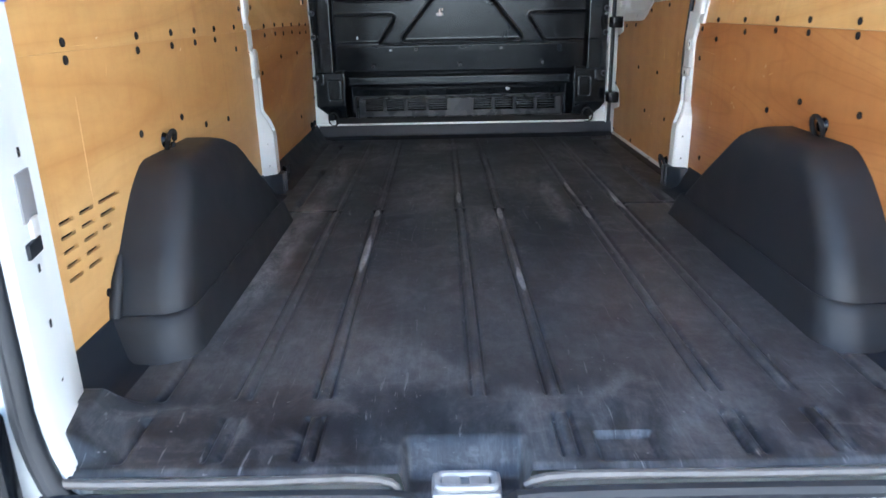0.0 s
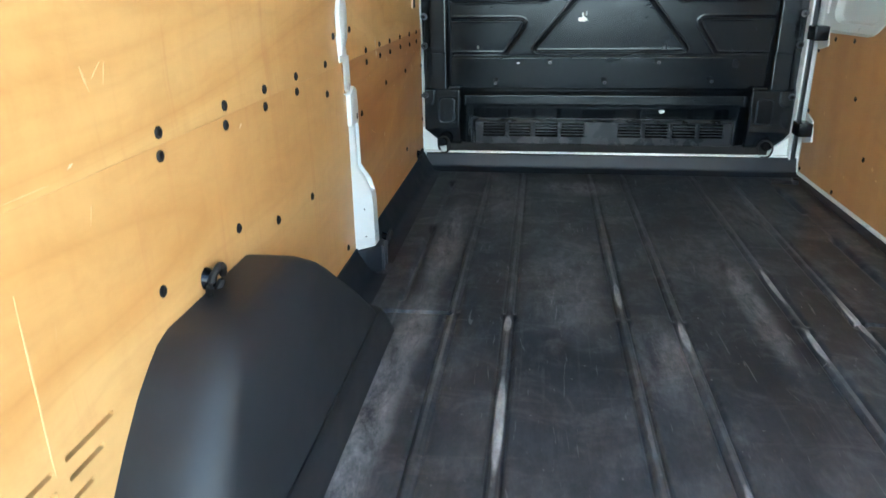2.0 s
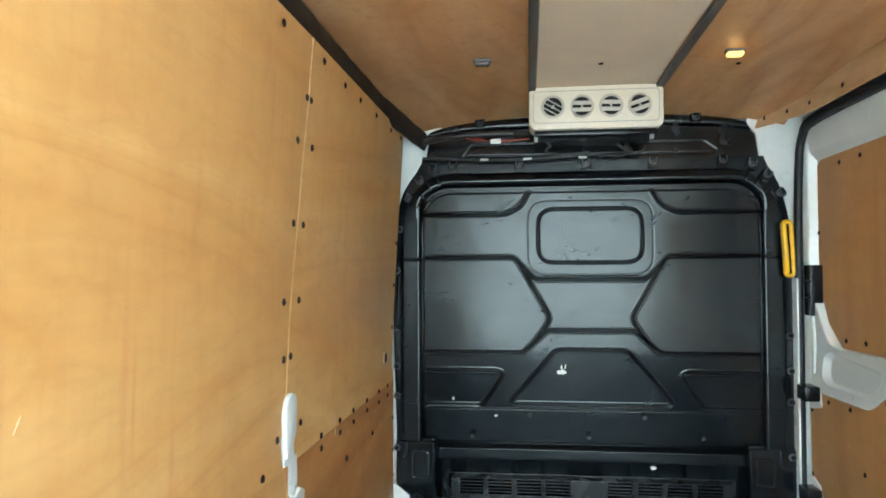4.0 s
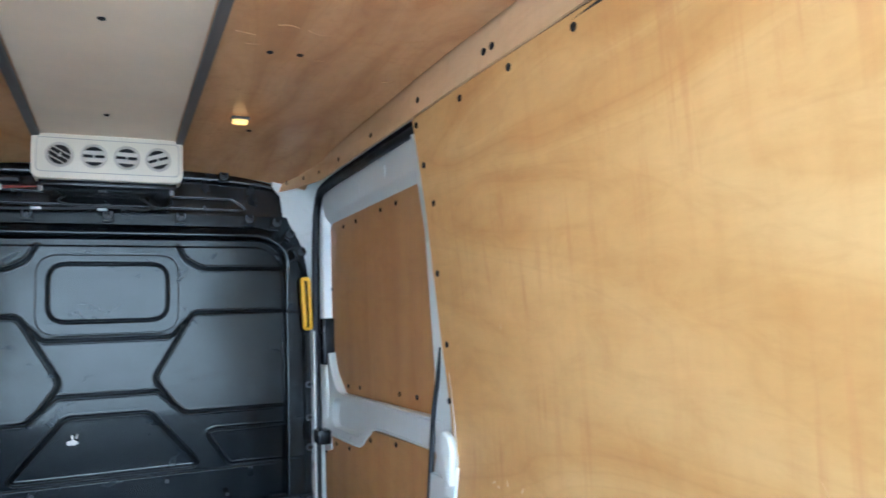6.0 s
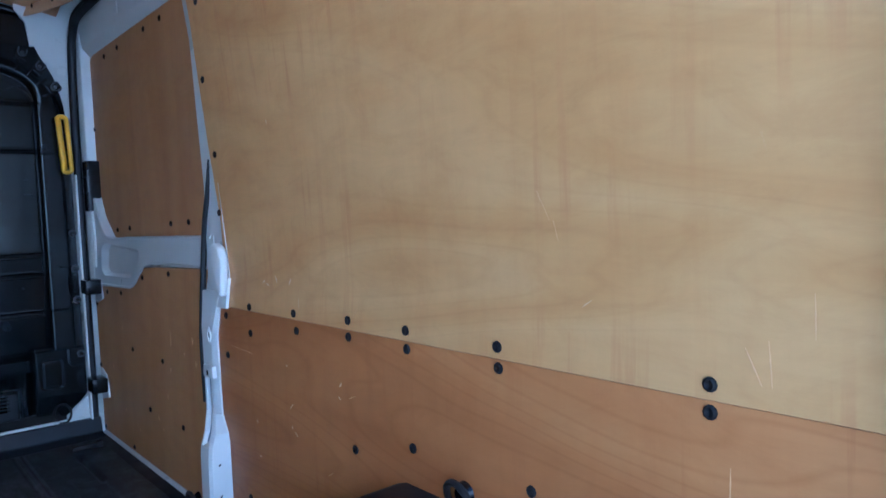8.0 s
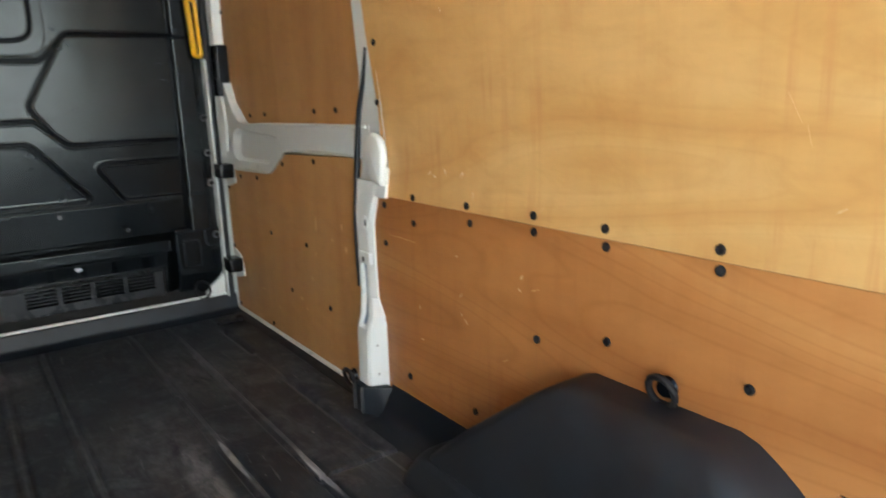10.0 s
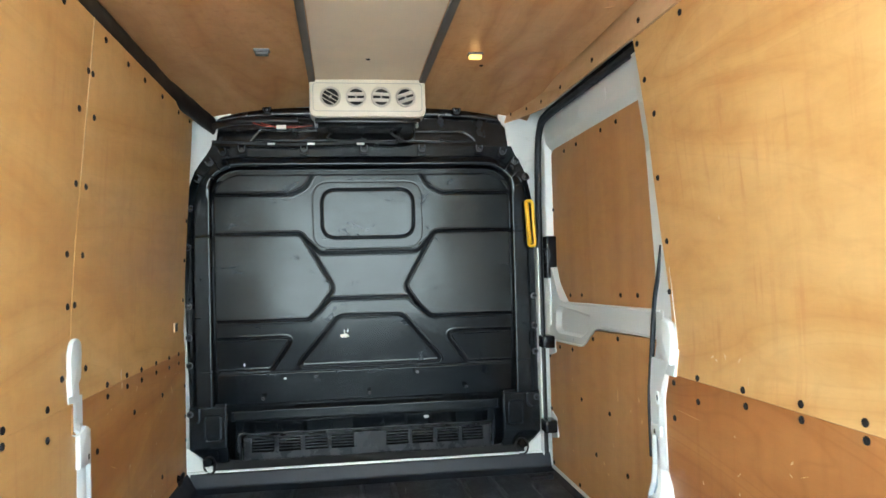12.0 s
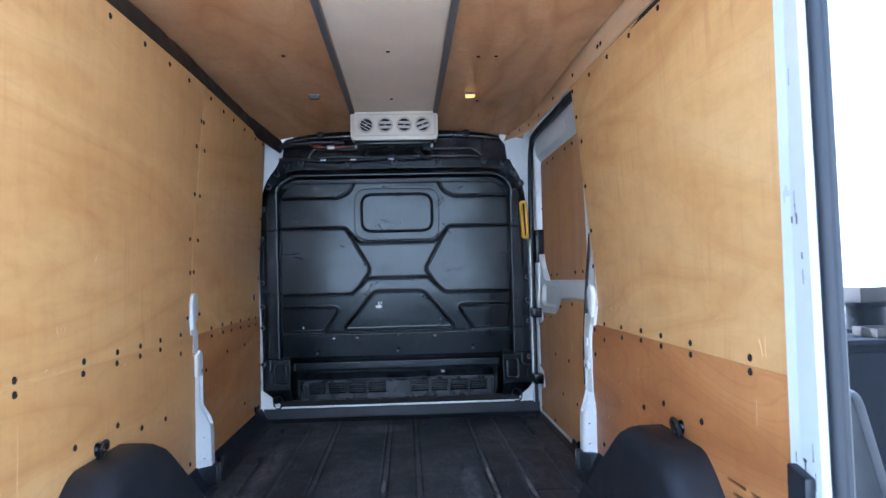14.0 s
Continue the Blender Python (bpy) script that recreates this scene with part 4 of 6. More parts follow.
# slim upper part of the door post, in front of the lining's edge
edge_z = np.linspace(0.66, 1.752, 14)
rear = [(float(np.interp(z, [0.66, 0.9, 1.1, 1.45, 1.752], [1.56, 1.58, 1.602, 1.605, 1.655])), float(z)) for z in edge_z]
fore = [(float(np.interp(z, [0.66, 0.86, 1.0, 1.12, 1.45, 1.70, 1.752], [1.718, 1.716, 1.690, 1.712, 1.737, 1.762, 1.770])), float(z)) for z in edge_z[::-1]]
bm = prism(rear + fore, "x", XPOST + 0.002, XPOST + 0.05)
for v in bm.verts:
    v.co.x += 0.033 * float(step(np.float64(v.co.z), 0.98, 1.20)) - lean(v.co.z)
part("upper_strip", bm, WHITE, post_right)

# ---- sliding door, shut, seen from inside ----
door_1 = thing("door_1", "shut sliding side door, white frame with plywood insets", "sliding door", kind="structure")
XD = 0.936
part("skin", box(XD + 0.03, XD + 0.075, 1.62, 3.2, -0.10, 1.96), WHITE, door_1)
frame_out = [(1.66, -0.02), (3.10, -0.02), (3.10, 1.83), (1.66, 1.83)]
upper_hole = rounded([(1.76, 0.857), (2.73, 0.842), (2.85, 0.925), (2.925, 1.05), (2.955, 1.25), (2.955, 1.597), (1.76, 1.597)], [0.03, 0.06, 0.10, 0.10, 0.06, 0.07, 0.04])
lower_hole = rounded([(1.72, 0.014), (2.985, 0.014), (2.985, 0.640), (2.50, 0.652), (2.42, 0.68), (2.34, 0.738), (1.72, 0.757)], [0.02, 0.03, 0.03, 0.05, 0.05, 0.05, 0.03])
part("inner_frame", prism(frame_out, "x", XD - 0.004, XD + 0.03, 0.0, holes=(upper_hole, lower_hole)), WHITE, door_1)
XL_DOOR = 0.9035   # the lower part of the door stands further in than the upper
rim_out = rounded([(1.70, 0.004), (3.000, 0.004), (3.000, 0.66), (1.70, 0.66)], 0.012)
part("lower_rim", prism(rim_out, "x", XL_DOOR + 0.0015, XD, 0.001), WHITE, door_1)


def inset(hole, name, grow, spots, xf):
    cx, cz = sum(p[0] for p in hole) / len(hole), sum(p[1] for p in hole) / len(hole)
    o = [(cx + (y - cx) * grow, cz + (z - cz) * grow) for y, z in hole]
    ob = part(name, prism(o, "x", xf, XD + 0.006), PLY_DOOR, door_1, "plywood inset screwed into the door")
    for y, z in spots:
        screw(ob, (xf - 0.0005, y, z), TO_LEFT)
    return ob


inset(upper_hole, "upper_ply", 1.004, [(2.73, 1.562), (2.555, 1.563), (2.245, 1.565), (2.08, 1.565), (2.70, 0.874), (2.54, 0.880), (2.09, 0.893), (1.93, 0.897), (2.935, 1.298)], XD - 0.0045)
lower_ply = inset(lower_hole, "lower_ply", 1.0, [(2.610, 0.630), (2.336, 0.703), (2.063, 0.728), (2.505, 0.422), (2.172, 0.423), (2.339, 0.222), (2.010, 0.225), (2.565, 0.03), (2.968, 0.563), (2.970, 0.298), (2.960, 0.03), (2.80, 0.622)], XL_DOOR)
rnd = random.Random(5)
for i in range(12):
    w, h = rnd.uniform(0.004, 0.012), rnd.uniform(0.004, 0.014)
    y, z = rnd.uniform(1.85, 2.85), rnd.uniform(0.10, 0.55)
    if i == 0:
        y, z, w, h = 2.085, 0.509, 0.008, 0.040
    o = [(y + w * math.cos(a) * rnd.uniform(0.4, 1), z + h * math.sin(a) * rnd.uniform(0.4, 1)) for a in np.linspace(0, 2 * math.pi, 8, endpoint=False)]
    part("scuff", prism(o, "x", XL_DOOR - 0.0007, XL_DOOR + 0.002), SCUFF, lower_ply)
# waist rail with its deeper pocket towards the front
rail = rounded([(1.66, 0.760), (2.30, 0.752), (2.40, 0.690), (2.48, 0.658), (2.86, 0.648), (2.985, 0.66), (2.985, 1.10), (2.935, 1.06), (2.86, 0.93), (2.74, 0.842), (1.66, 0.857)], [0, 0.05, 0.06, 0.05, 0.05, 0.02, 0.02, 0.04, 0.07, 0.06, 0])
pocket = rounded([(2.33, 0.800), (2.39, 0.728), (2.47, 0.696), (2.80, 0.690), (2.85, 0.712), (2.83, 0.800), (2.77, 0.824)], 0.035)
part("waist_rail", prism(rail, "x", XD - 0.038, XD, 0.0, holes=(pocket,)), WHITE, door_1)
pcy, pcz = sum(q[0] for q in pocket) / len(pocket), sum(q[1] for q in pocket) / len(pocket)
bm = bmesh.new()
dish = [[bm.verts.new((xx, pcy + (y - pcy) * k, pcz + (z - pcz) * k)) for y, z in pocket] for xx, k in ((XD - 0.0385, 1.004), (XD - 0.034, 0.96), (XD - 0.020, 0.86), (XD - 0.018, 0.80))]
for a, b in zip(dish[:-1], dish[1:]):
    for i in range(len(a)):
        j = (i + 1) % len(a)
        bm.faces.new((a[i], a[j], b[j], b[i]))
bm.faces.new(dish[-1])
part("pocket", bm, WHITE, door_1, smooth=60)
lip = smooth_path([(XD - 0.038, 1.68, 0.763), (XD - 0.038, 2.22, 0.757), (XD - 0.038, 2.34, 0.722), (XD - 0.038, 2.43, 0.672), (XD - 0.038, 2.52, 0.658), (XD - 0.038, 2.86, 0.652)], 6)
part("rail_lip", tube(lip, 0.0045, seg=8), WHITE, door_1)
ledge = smooth_path([(XD - 0.036, 1.68, 0.852), (XD - 0.036, 2.40, 0.845), (XD - 0.036, 2.72, 0.842), (XD - 0.036, 2.82, 0.90), (XD - 0.034, 2.90, 1.0)], 6)
part("rail_edge", tube(ledge, 0.006, seg=8), WHITE, door_1)
bar = smooth_path([(XD - 0.037, 2.945, 1.02), (XD - 0.039, 2.92, 0.93), (XD - 0.040, 2.908, 0.83), (XD - 0.039, 2.92, 0.72)], 6)
part("pressed_rib", tube(bar, [0.004] + [0.009] * (len(bar) - 2) + [0.004], seg=8), WHITE, door_1)
top_ledge = [(XD - 0.004, 1.60), (XD - 0.03, 1.635), (XD - 0.042, 1.735), (XD - 0.03, 1.80), (XD + 0.02, 1.80), (XD + 0.02, 1.60)]
part("top_ledge", prism(rounded(top_ledge, [0.01, 0.02, 0.02, 0, 0, 0]), "y", 1.66, 3.02), WHITE, door_1)
for y in (1.80, 2.10, 2.42):
    part("pressed_slot", box(XD - 0.0405, XD - 0.035, y - 0.006, y + 0.006, 1.655, 1.705, 0.0045), WHITE, door_1)
front_bar = rounded([(XD - 0.04, 2.955), (XD - 0.05, 3.0), (XD + 0.0, 3.03), (XD + 0.02, 3.03), (XD + 0.02, 2.945), (XD - 0.005, 2.945)], 0.012)
part("front_bar", prism(front_bar, "z", 0.66, 1.74), WHITE, door_1)
seal_pts = smooth_path([(XD - 0.062, 1.675, 1.742), (XD - 0.062, 2.3, 1.745), (XD - 0.064, 2.80, 1.742), (XD - 0.066, 2.93, 1.70), (XD - 0.068, 2.972, 1.56), (XD - 0.070, 2.985, 1.2), (XD - 0.070, 2.985, 0.6), (XD - 0.070, 2.985, 0.0)], 8)
part("door_seal", tube(seal_pts, 0.0165, seg=10), SEAL, door_1, "black rubber weather seal")
part("door_seal", tube([(p.x - 0.002, p.y + (0.012 if p.z < 1.70 else 0), p.z + (0.02 if p.z >= 1.70 else 0)) for p in seal_pts], 0.012, seg=8), SEAL, door_1, "second lip of the weather seal")
rear_seal = smooth_path([(XPOST + d - lean(z), y, z) for y, z, d in ((1.644, 1.07, 0.004), (1.672, 0.98, 0.003), (1.710, 0.87, 0.0), (1.730, 0.70, -0.004), (1.735, 0.55, -0.006), (1.733, 0.37, -0.006))], 8)
part("door_seal", tube(rear_seal, [0.003 + 0.0062 * min(1.0, i / 14) for i in range(len(rear_seal))], seg=8), SEAL, door_1, "black rubber weather seal")
part("check_block", box(XD - 0.056, XD - 0.004, 2.905, 2.975, 0.955, 1.165, 0.006), BLACK, door_1, "black plastic door check block")
for z in (1.03, 1.10):
    part("check_rib", box(XD - 0.058, XD - 0.05, 2.90, 2.97, z - 0.003, z + 0.003, 0.001), DARK, door_1)
for z in (0.640, 0.224):
    part("tab", prism(rounded([(2.86, z - 0.05), (2.97, z - 0.075), (2.97, z + 0.065), (2.89, z + 0.04)], 0.012), "x", XL_DOOR - 0.006, XL_DOOR + 0.002, 0.002), WHITE, door_1)
    part("catch", box(XL_DOOR - 0.064, XL_DOOR - 0.003, 2.870, 2.966, z - 0.031, z + 0.031, 0.009), BLACK, door_1, "black plastic door catch")

part("pillar_edge", box(0.8480, 0.8565, 2.966, 3.034, 0.06, 1.11, 0.003), WHITE, door_1, "thin white edge of the door pillar")

# white body corner beside the bulkhead
corner_l = part("corner_panel_left", prism(rounded([(-0.96, 0.08), (-0.845, 0.08), (-0.845, 1.05), (-0.80, 1.45), (-0.745, 1.58), (-0.720, 1.74), (-0.66, 1.78), (-0.66, 1.92), (-0.96, 1.92)], 0.03), "y", 3.045, 3.09), WHITE)
tagged(corner_l, "white painted body corner beside the bulkhead", "body panel", kind="structure")
corner_r = part("corner_panel_right", prism(rounded([(0.93, 0.0), (0.845, 0.0), (0.845, 1.05), (0.80, 1.45), (0.735, 1.58), (0.718, 1.74), (0.68, 1.78), (0.68, 1.92), (0.93, 1.92)], 0.02), "y", 3.035, 3.09), WHITE)
tagged(corner_r, "white painted door pillar beside the bulkhead", "body panel", kind="structure")


# ---- bulkhead ----
def both(pts):
    return [pts, [(-x, z) for x, z in pts]]


def soft(pts, r, n=5):
    """An open line with rounded corners."""
    o = rounded(pts, [0] + [r] * (len(pts) - 2) + [0], n)
    return o


GROOVE_LINES = []
GROOVE_LINES += both(soft([(0.725, 1.397), (0.37, 1.397), (0.30, 1.43), (0.268, 1.492)], 0.09))
GROOVE_LINES += both(soft([(0.725, 1.206), (0.325, 1.206), (0.172, 0.935), (0.245, 0.83), (0.295, 0.784), (0.725, 0.784)], 0.05))
GROOVE_LINES += [soft([(-0.30, 1.17), (-0.24, 1.107), (0.24, 1.107), (0.30, 1.17)], 0.05)]
GROOVE_LINES += [soft([(-0.235, 0.84), (-0.19, 0.883), (0.19, 0.883), (0.235, 0.84)], 0.03)]
trap = rounded([(-0.36, 0.553), (0.36, 0.553), (0.155, 0.798), (-0.155, 0.798)], [0.02, 0.02, 0.06, 0.06])
GROOVE_LINES += [trap + trap[:1]]
GROOVE_LINES += both(soft([(0.725, 0.702), (0.37, 0.702), (0.48, 0.543), (0.725, 0.543)], 0.03))
win = rounded([(-0.226, 1.181), (0.226, 1.181), (0.226, 1.419), (-0.226, 1.419)], 0.072, 7)
WINDOW = [win + win[:1]]
ring = rounded([(-0.272, 1.128), (0.272, 1.128), (0.272, 1.458), (-0.272, 1.458)], 0.085, 6)
RING = [ring + ring[:1]]


def inside_frame(X, Z):
    """Above zero inside the rounded frame of the main panel."""
    r = 0.125
    cx = np.abs(X + 0.013) - (0.7255 - r)
    cz = Z - (1.492 - r)
    corner = r - np.hypot(np.maximum(cx, 0), np.maximum(cz, 0)) - np.minimum(np.maximum(cx, cz), 0)
    return np.minimum(corner, Z - 0.28)


def half_width(Z, side=1):
    """Outer edge of the bulkhead; it fits closer to the wall opposite the sliding door."""
    zs = [0.3, 1.0, 1.15, 1.30, 1.40, 1.47, 1.52, 1.56, 1.60, 1.64]
    r = np.interp(Z, zs, [0.845, 0.845, 0.843, 0.840, 0.834, 0.823, 0.807, 0.787, 0.762, 0.745])
    l = np.interp(Z, zs, [0.864, 0.882, 0.886, 0.880, 0.868, 0.850, 0.830, 0.805, 0.775, 0.752])
    return np.where(side < 0, l, r)


def bulk_depth(X, Z):
    d = np.zeros_like(X)
    for ln in GROOVE_LINES:
        off = near_line(X, Z, ln)
        d += 0.0095 * np.clip(1 - off / 0.0072, 0, 1) - 0.0016 * np.exp(-((off - 0.0105) / 0.0034) ** 2)
    d += 0.012 * np.clip(1 - near_line(X, Z, WINDOW[0]) / 0.0078, 0, 1)
    d += 0.0012 * np.exp(-(near_line(X, Z, RING[0]) / 0.0022) ** 2)
    d += 0.0085 * np.clip(1 - np.abs(Z - 0.534) / 0.0075, 0, 1) * (np.abs(X + 0.013) < 0.722)
    # groove round the main panel, broad rounded column, flat flange; a deep channel along the top
    o = -inside_frame(X, Z)
    top = np.clip((Z - 1.36) / 0.11, 0, 1)
    width = 0.006 + 0.026 * top
    side = 1 - top
    d += side * np.interp(o, [-0.002, 0.002, 0.005, 0.010, 0.014, 0.020, 0.026, 0.090, 0.097, 0.104, 0.110, 0.140], [0, 0.004, 0.012, 0.012, 0.003, -0.003, -0.005, -0.004, -0.002, 0.006, 0.008, 0.009])
    d += 0.030 * top * step(o, -0.001, 0.005) * (1 - step(o, width, width + 0.010))
    u = np.clip((o - width) / 0.052, 0, 1)
    d -= 0.010 * top * step(u, 0.0, 0.45) * (1 - step(u, 0.55, 1.0))
    d += 0.034 * top * step(o, 0.084, 0.096)
    d -= 0.03 * np.maximum(np.abs(X + 0.013) - 0.83, 0) * (1 - top)
    # pressed steps in the column
    col = step(o, width, width + 0.006)
    for z0 in (1.20, 0.545):
        d += 0.006 * np.exp(-((Z - z0) / 0.005) ** 2) * col
    d += 0.004 * (1 - step(Z, 0.535, 0.545)) * col
    # the lower part turns in towards the foot
    d += 0.085 * (np.sqrt((0.79 - Z) ** 2 + 0.0004) + 0.79 - Z) / 2 * (1 - step(o, 0.0, 0.016))
    d += 0.0010 * np.sin(X * 11 + Z * 4) * np.sin(Z * 9)
    return d


bulkhead = thing("bulkhead", "black moulded plastic bulkhead with pressed panel lines", "bulkhead", at=(0, 0, 0))
zs = np.linspace(0.385, 1.64, 540)
us = np.linspace(-1, 1, 720)


def bulk_place(U, V):
    X = U * half_width(V, U)
    return X, YB + bulk_depth(X, V), V


sheet("main_panel", us, zs, bulk_place, BULK, bulkhead, flip=True)


def low_depth(X, Z):
    """The foot of the bulkhead: overhang, sloped shelf, deep recess."""
    q = np.abs(X + 0.018)
    mid = 1 - step(q, 0.655, 0.679)
    prof = np.interp(Z, [0.095, 0.20, 0.228, 0.236, 0.290, 0.298, 0.306, 0.350, 0.366, 0.378, 0.390], [0.12, 0.12, 0.12, 0.12, 0.11, 0.037, 0.0338, 0.0332, 0.075, 0.06, 0.036])
    blk = 0.004 + 0.02 * (1 - step(Z, 0.10, 0.115)) + 0.012 * step(Z, 0.374, 0.386) + 0.25 * np.maximum(0.187 - Z, 0)
    a = rounded([(0.700, 0.222), (0.772, 0.222), (0.772, 0.337), (0.700, 0.337)], 0.015)
    d = mid * prof + (1 - mid) * blk
    d += 0.0025 * np.exp(-(near_line(q, Z, a + a[:1]) / 0.003) ** 2)
    tab = soft([(0.797, 0.392), (0.797, 0.322), (0.812, 0.302), (0.88, 0.302)], 0.012)
    d += 0.004 * np.exp(-(near_line(q, Z, tab) / 0.004) ** 2)
    return d


def low_place(U, V):
    w = np.interp(V, [0.095, 0.109, 0.182, 0.39], [0.79, 0.812, 0.866, 0.866]) + np.where(U < 0, 0.002, -0.018)
    X = U * w
    return X, YB + low_depth(X, V), V


sheet("foot_panel", np.linspace(-1, 1, 300), np.linspace(0.097, 0.392, 110), low_place, BULK, bulkhead, flip=True)


def grille_gap(U, V):
    """The open slots: two banks of four columns, five slots each."""
    out = np.zeros(U.shape, bool)
    for s in (-1, 1):
        for i in range(4):
            a = (0.064 if s > 0 else 0.092) + i * 0.1268
            for r in range(5):
                z0 = 0.1535 + r * 0.0142
                out |= (U * s > a + 0.004) & (U * s < a + 0.108) & (V > z0) & (V < z0 + 0.0088)
    return out


def grille_place(U, V):
    d = np.zeros_like(U)
    for s in (-1, 1):
        for i in range(4):
            a = (0.064 if s > 0 else 0.092) + i * 0.1268
            on = step(U * s, a, a + 0.004) * (1 - step(U * s, a + 0.108, a + 0.112))
            for r in range(5):
                z0 = 0.153 + r * 0.0142
                d += 0.035 * on * step(V, z0, z0 + 0.002) * (1 - step(V, z0 + 0.0085, z0 + 0.0102))
    edge = np.minimum(step(V, 0.108, 0.118), 1 - step(V, 0.224, 0.232)) * (1 - step(np.abs(U + 0.016), 0.605, 0.62))
    return U, YB + 0.05 - 0.04 * edge + 0.3 * d, V


sheet("vent_grille", np.linspace(-0.645, 0.612, 330), np.linspace(0.104, 0.236, 110), grille_place, GRILLE, bulkhead, "louvred air grille", flip=True, cut=grille_gap)


def upper_place(U, V):
    w = np.interp(V, [0, 0.75, 1], [0.755, 0.745, 0.70])
    top = 1.841 - 0.05 * (U ** 4)
    Z = 1.625 + (top - 1.625) * V
    X = U * w
    a = soft([(-0.56, 1.667), (-0.52, 1.720), (0.50, 1.712), (0.57, 1.662), (-0.56, 1.667)], 0.015)
    lip = step(V, 0.70, 0.76)
    return X, YB + 0.040 + 0.02 * V + 0.005 * np.exp(-(near_line(X, Z, a) / 0.0045) ** 2) - 0.022 * lip * np.sqrt(np.clip(1 - ((V - 0.88) / 0.125) ** 2, 0, 1)), Z


sheet("upper_panel", np.linspace(-1, 1, 300), np.linspace(0, 1, 90), upper_place, UPPER, bulkhead, flip=True)
# dark filler added so that the open gap under the grille reads black
part("foot_board", box(-0.80, 0.80, 3.036, 3.046, -0.07, 0.114), DARK, bulkhead, "added dark filler in the gap under the grille")
part("backing", box(-0.84, 0.84, 3.13, 3.15, 0.09, 1.80), DARK, bulkhead)
header = part("header_rail", box(-0.74, 0.74, 3.085, 3.12, 1.74, 1.90, 0.006), WHITE)
tagged(header, "white painted roof cross member above the bulkhead", "cross member", kind="structure")


def lug(x, z, tilt, y=3.035):
    """A clip tab with a bolt."""
    bm = prism(rounded([(-0.022, -0.026), (0.022, -0.026), (0.022, 0.018), (0.012, 0.026), (-0.012, 0.026), (-0.022, 0.018)], 0.006), "y", -0.012, 0.02, 0.003)
    ob = part("clip_tab", bm, BLACK, bulkhead, smooth=15)
    ob.matrix_basis = Matrix.Translation((x, y, z)) @ pose(0, 0, 0, 0, tilt, 0)
    bm = bmesh.new()
    bmesh.ops.create_cone(bm, cap_ends=True, segments=12, radius1=0.0085, radius2=0.007, depth=0.008, matrix=pose(0, -0.014, 0.002, 90, 0, 0))
    part("bolt", bm, BOLT, ob, "dull metal bolt head", 15)
    u = [(0.015 * math.cos(a), -0.0125, 0.004 + 0.015 * math.sin(a)) for a in np.linspace(-math.pi, 0, 9)]
    part("rim", tube([(-0.015, -0.0125, 0.022)] + u + [(0.015, -0.0125, 0.022)], 0.0028, seg=6), BOSS, ob, "raised rim, coloured paler for its highlight")


for x, z in ((-0.483, 1.815), (0.463, 1.814)):
    lug(x, z, 0, 3.030)
for x in (-0.607, -0.307, -0.011, 0.28, 0.575):
    lug(x, 1.622, 0, 3.03)
for s in (-1, 1):
    for x, z, a in ((0.695, 1.605, 15), (0.755, 1.555, 38), (0.805, 1.475, 58)):
        lug(s * x, z, s * a, 3.025)
    for z in (1.335, 1.15, 0.866, 0.716, 0.583, 0.352):
        x, y = s * (0.833 if s > 0 else 0.864) * (1 if z < 1.2 else 0.980), 3.003 if z > 0.4 else 3.000
        bm = bmesh.new()
        bmesh.ops.create_cone(bm, cap_ends=True, segments=18, radius1=0.0165, radius2=0.0145, depth=0.010, matrix=pose(x, y, z, 90, 0, 0))
        boss = part("boss", bm, BOSS, bulkhead)
        bm = bmesh.new()
        bmesh.ops.create_cone(bm, cap_ends=True, segments=12, radius1=0.0085, radius2=0.0075, depth=0.010, matrix=pose(x, y - 0.006, z, 90, 0, 0))
        part("bolt", bm, BLACK, boss, "black bolt head", 15)
for s in (-1, 1):
    for x, z, a in ((0.668, 1.548, 20), (0.716, 1.528, 36), (0.754, 1.490, 54), (0.778, 1.440, 72)):
        ob = part("clip_rib", box(-0.005, 0.005, -0.010, 0.012, -0.024, 0.024, 0.003), BLACK, bulkhead, smooth=20)
        ob.matrix_basis = Matrix.Translation((s * x, YB - 0.004, z)) @ pose(0, 0, 0, 0, s * a, 0)
for x, z in ((-0.269, 0.507), (0.226, 0.507), (-0.523, 0.412), (-0.012, 0.415), (0.47, 0.422)):
    bm = prism(rounded([(x - 0.012, z - 0.010), (x + 0.012, z - 0.010), (x + 0.012, z + 0.010), (x - 0.012, z + 0.010)], 0.006), "y", YB - 0.003, YB + 0.004, 0.001)
    b = part("bolt_seat", bm, BLACK, bulkhead, smooth=15)
    bm = bmesh.new()
    bmesh.ops.create_cone(bm, cap_ends=True, segments=10, radius1=0.008, radius2=0.006, depth=0.006, matrix=pose(x, YB - 0.005, z, 90, 0, 0))
    part("bolt", bm, BOLT, b, "dull metal bolt head", 15)


def torn(x, z, w, h, y, seed):
    """A torn scrap of label paper stuck to the plastic."""
    rnd = random.Random(seed)
    n = 14
    o = [(x + w * 0.5 * math.cos(i * 2 * math.pi / n) * rnd.uniform(0.55, 1.1), z + h * 0.5 * math.sin(i * 2 * math.pi / n) * rnd.uniform(0.5, 1.15)) for i in range(n)]
    return part("label_scrap", prism(o, "y", y - 0.0012, y + 0.002), CHIP, bulkhead, "torn white label scrap")


torn(-0.126, 0.699, 0.050, 0.026, YB, 3)
torn(-0.128, 0.720, 0.010, 0.028, YB, 9)
torn(-0.112, 0.722, 0.008, 0.026, YB, 11)
torn(-0.608, 0.577, 0.012, 0.018, YB, 4)
torn(-0.418, 0.503, 0.018, 0.011, YB, 5)
torn(0.278, 0.262, 0.032, 0.024, YB + 0.115, 6)

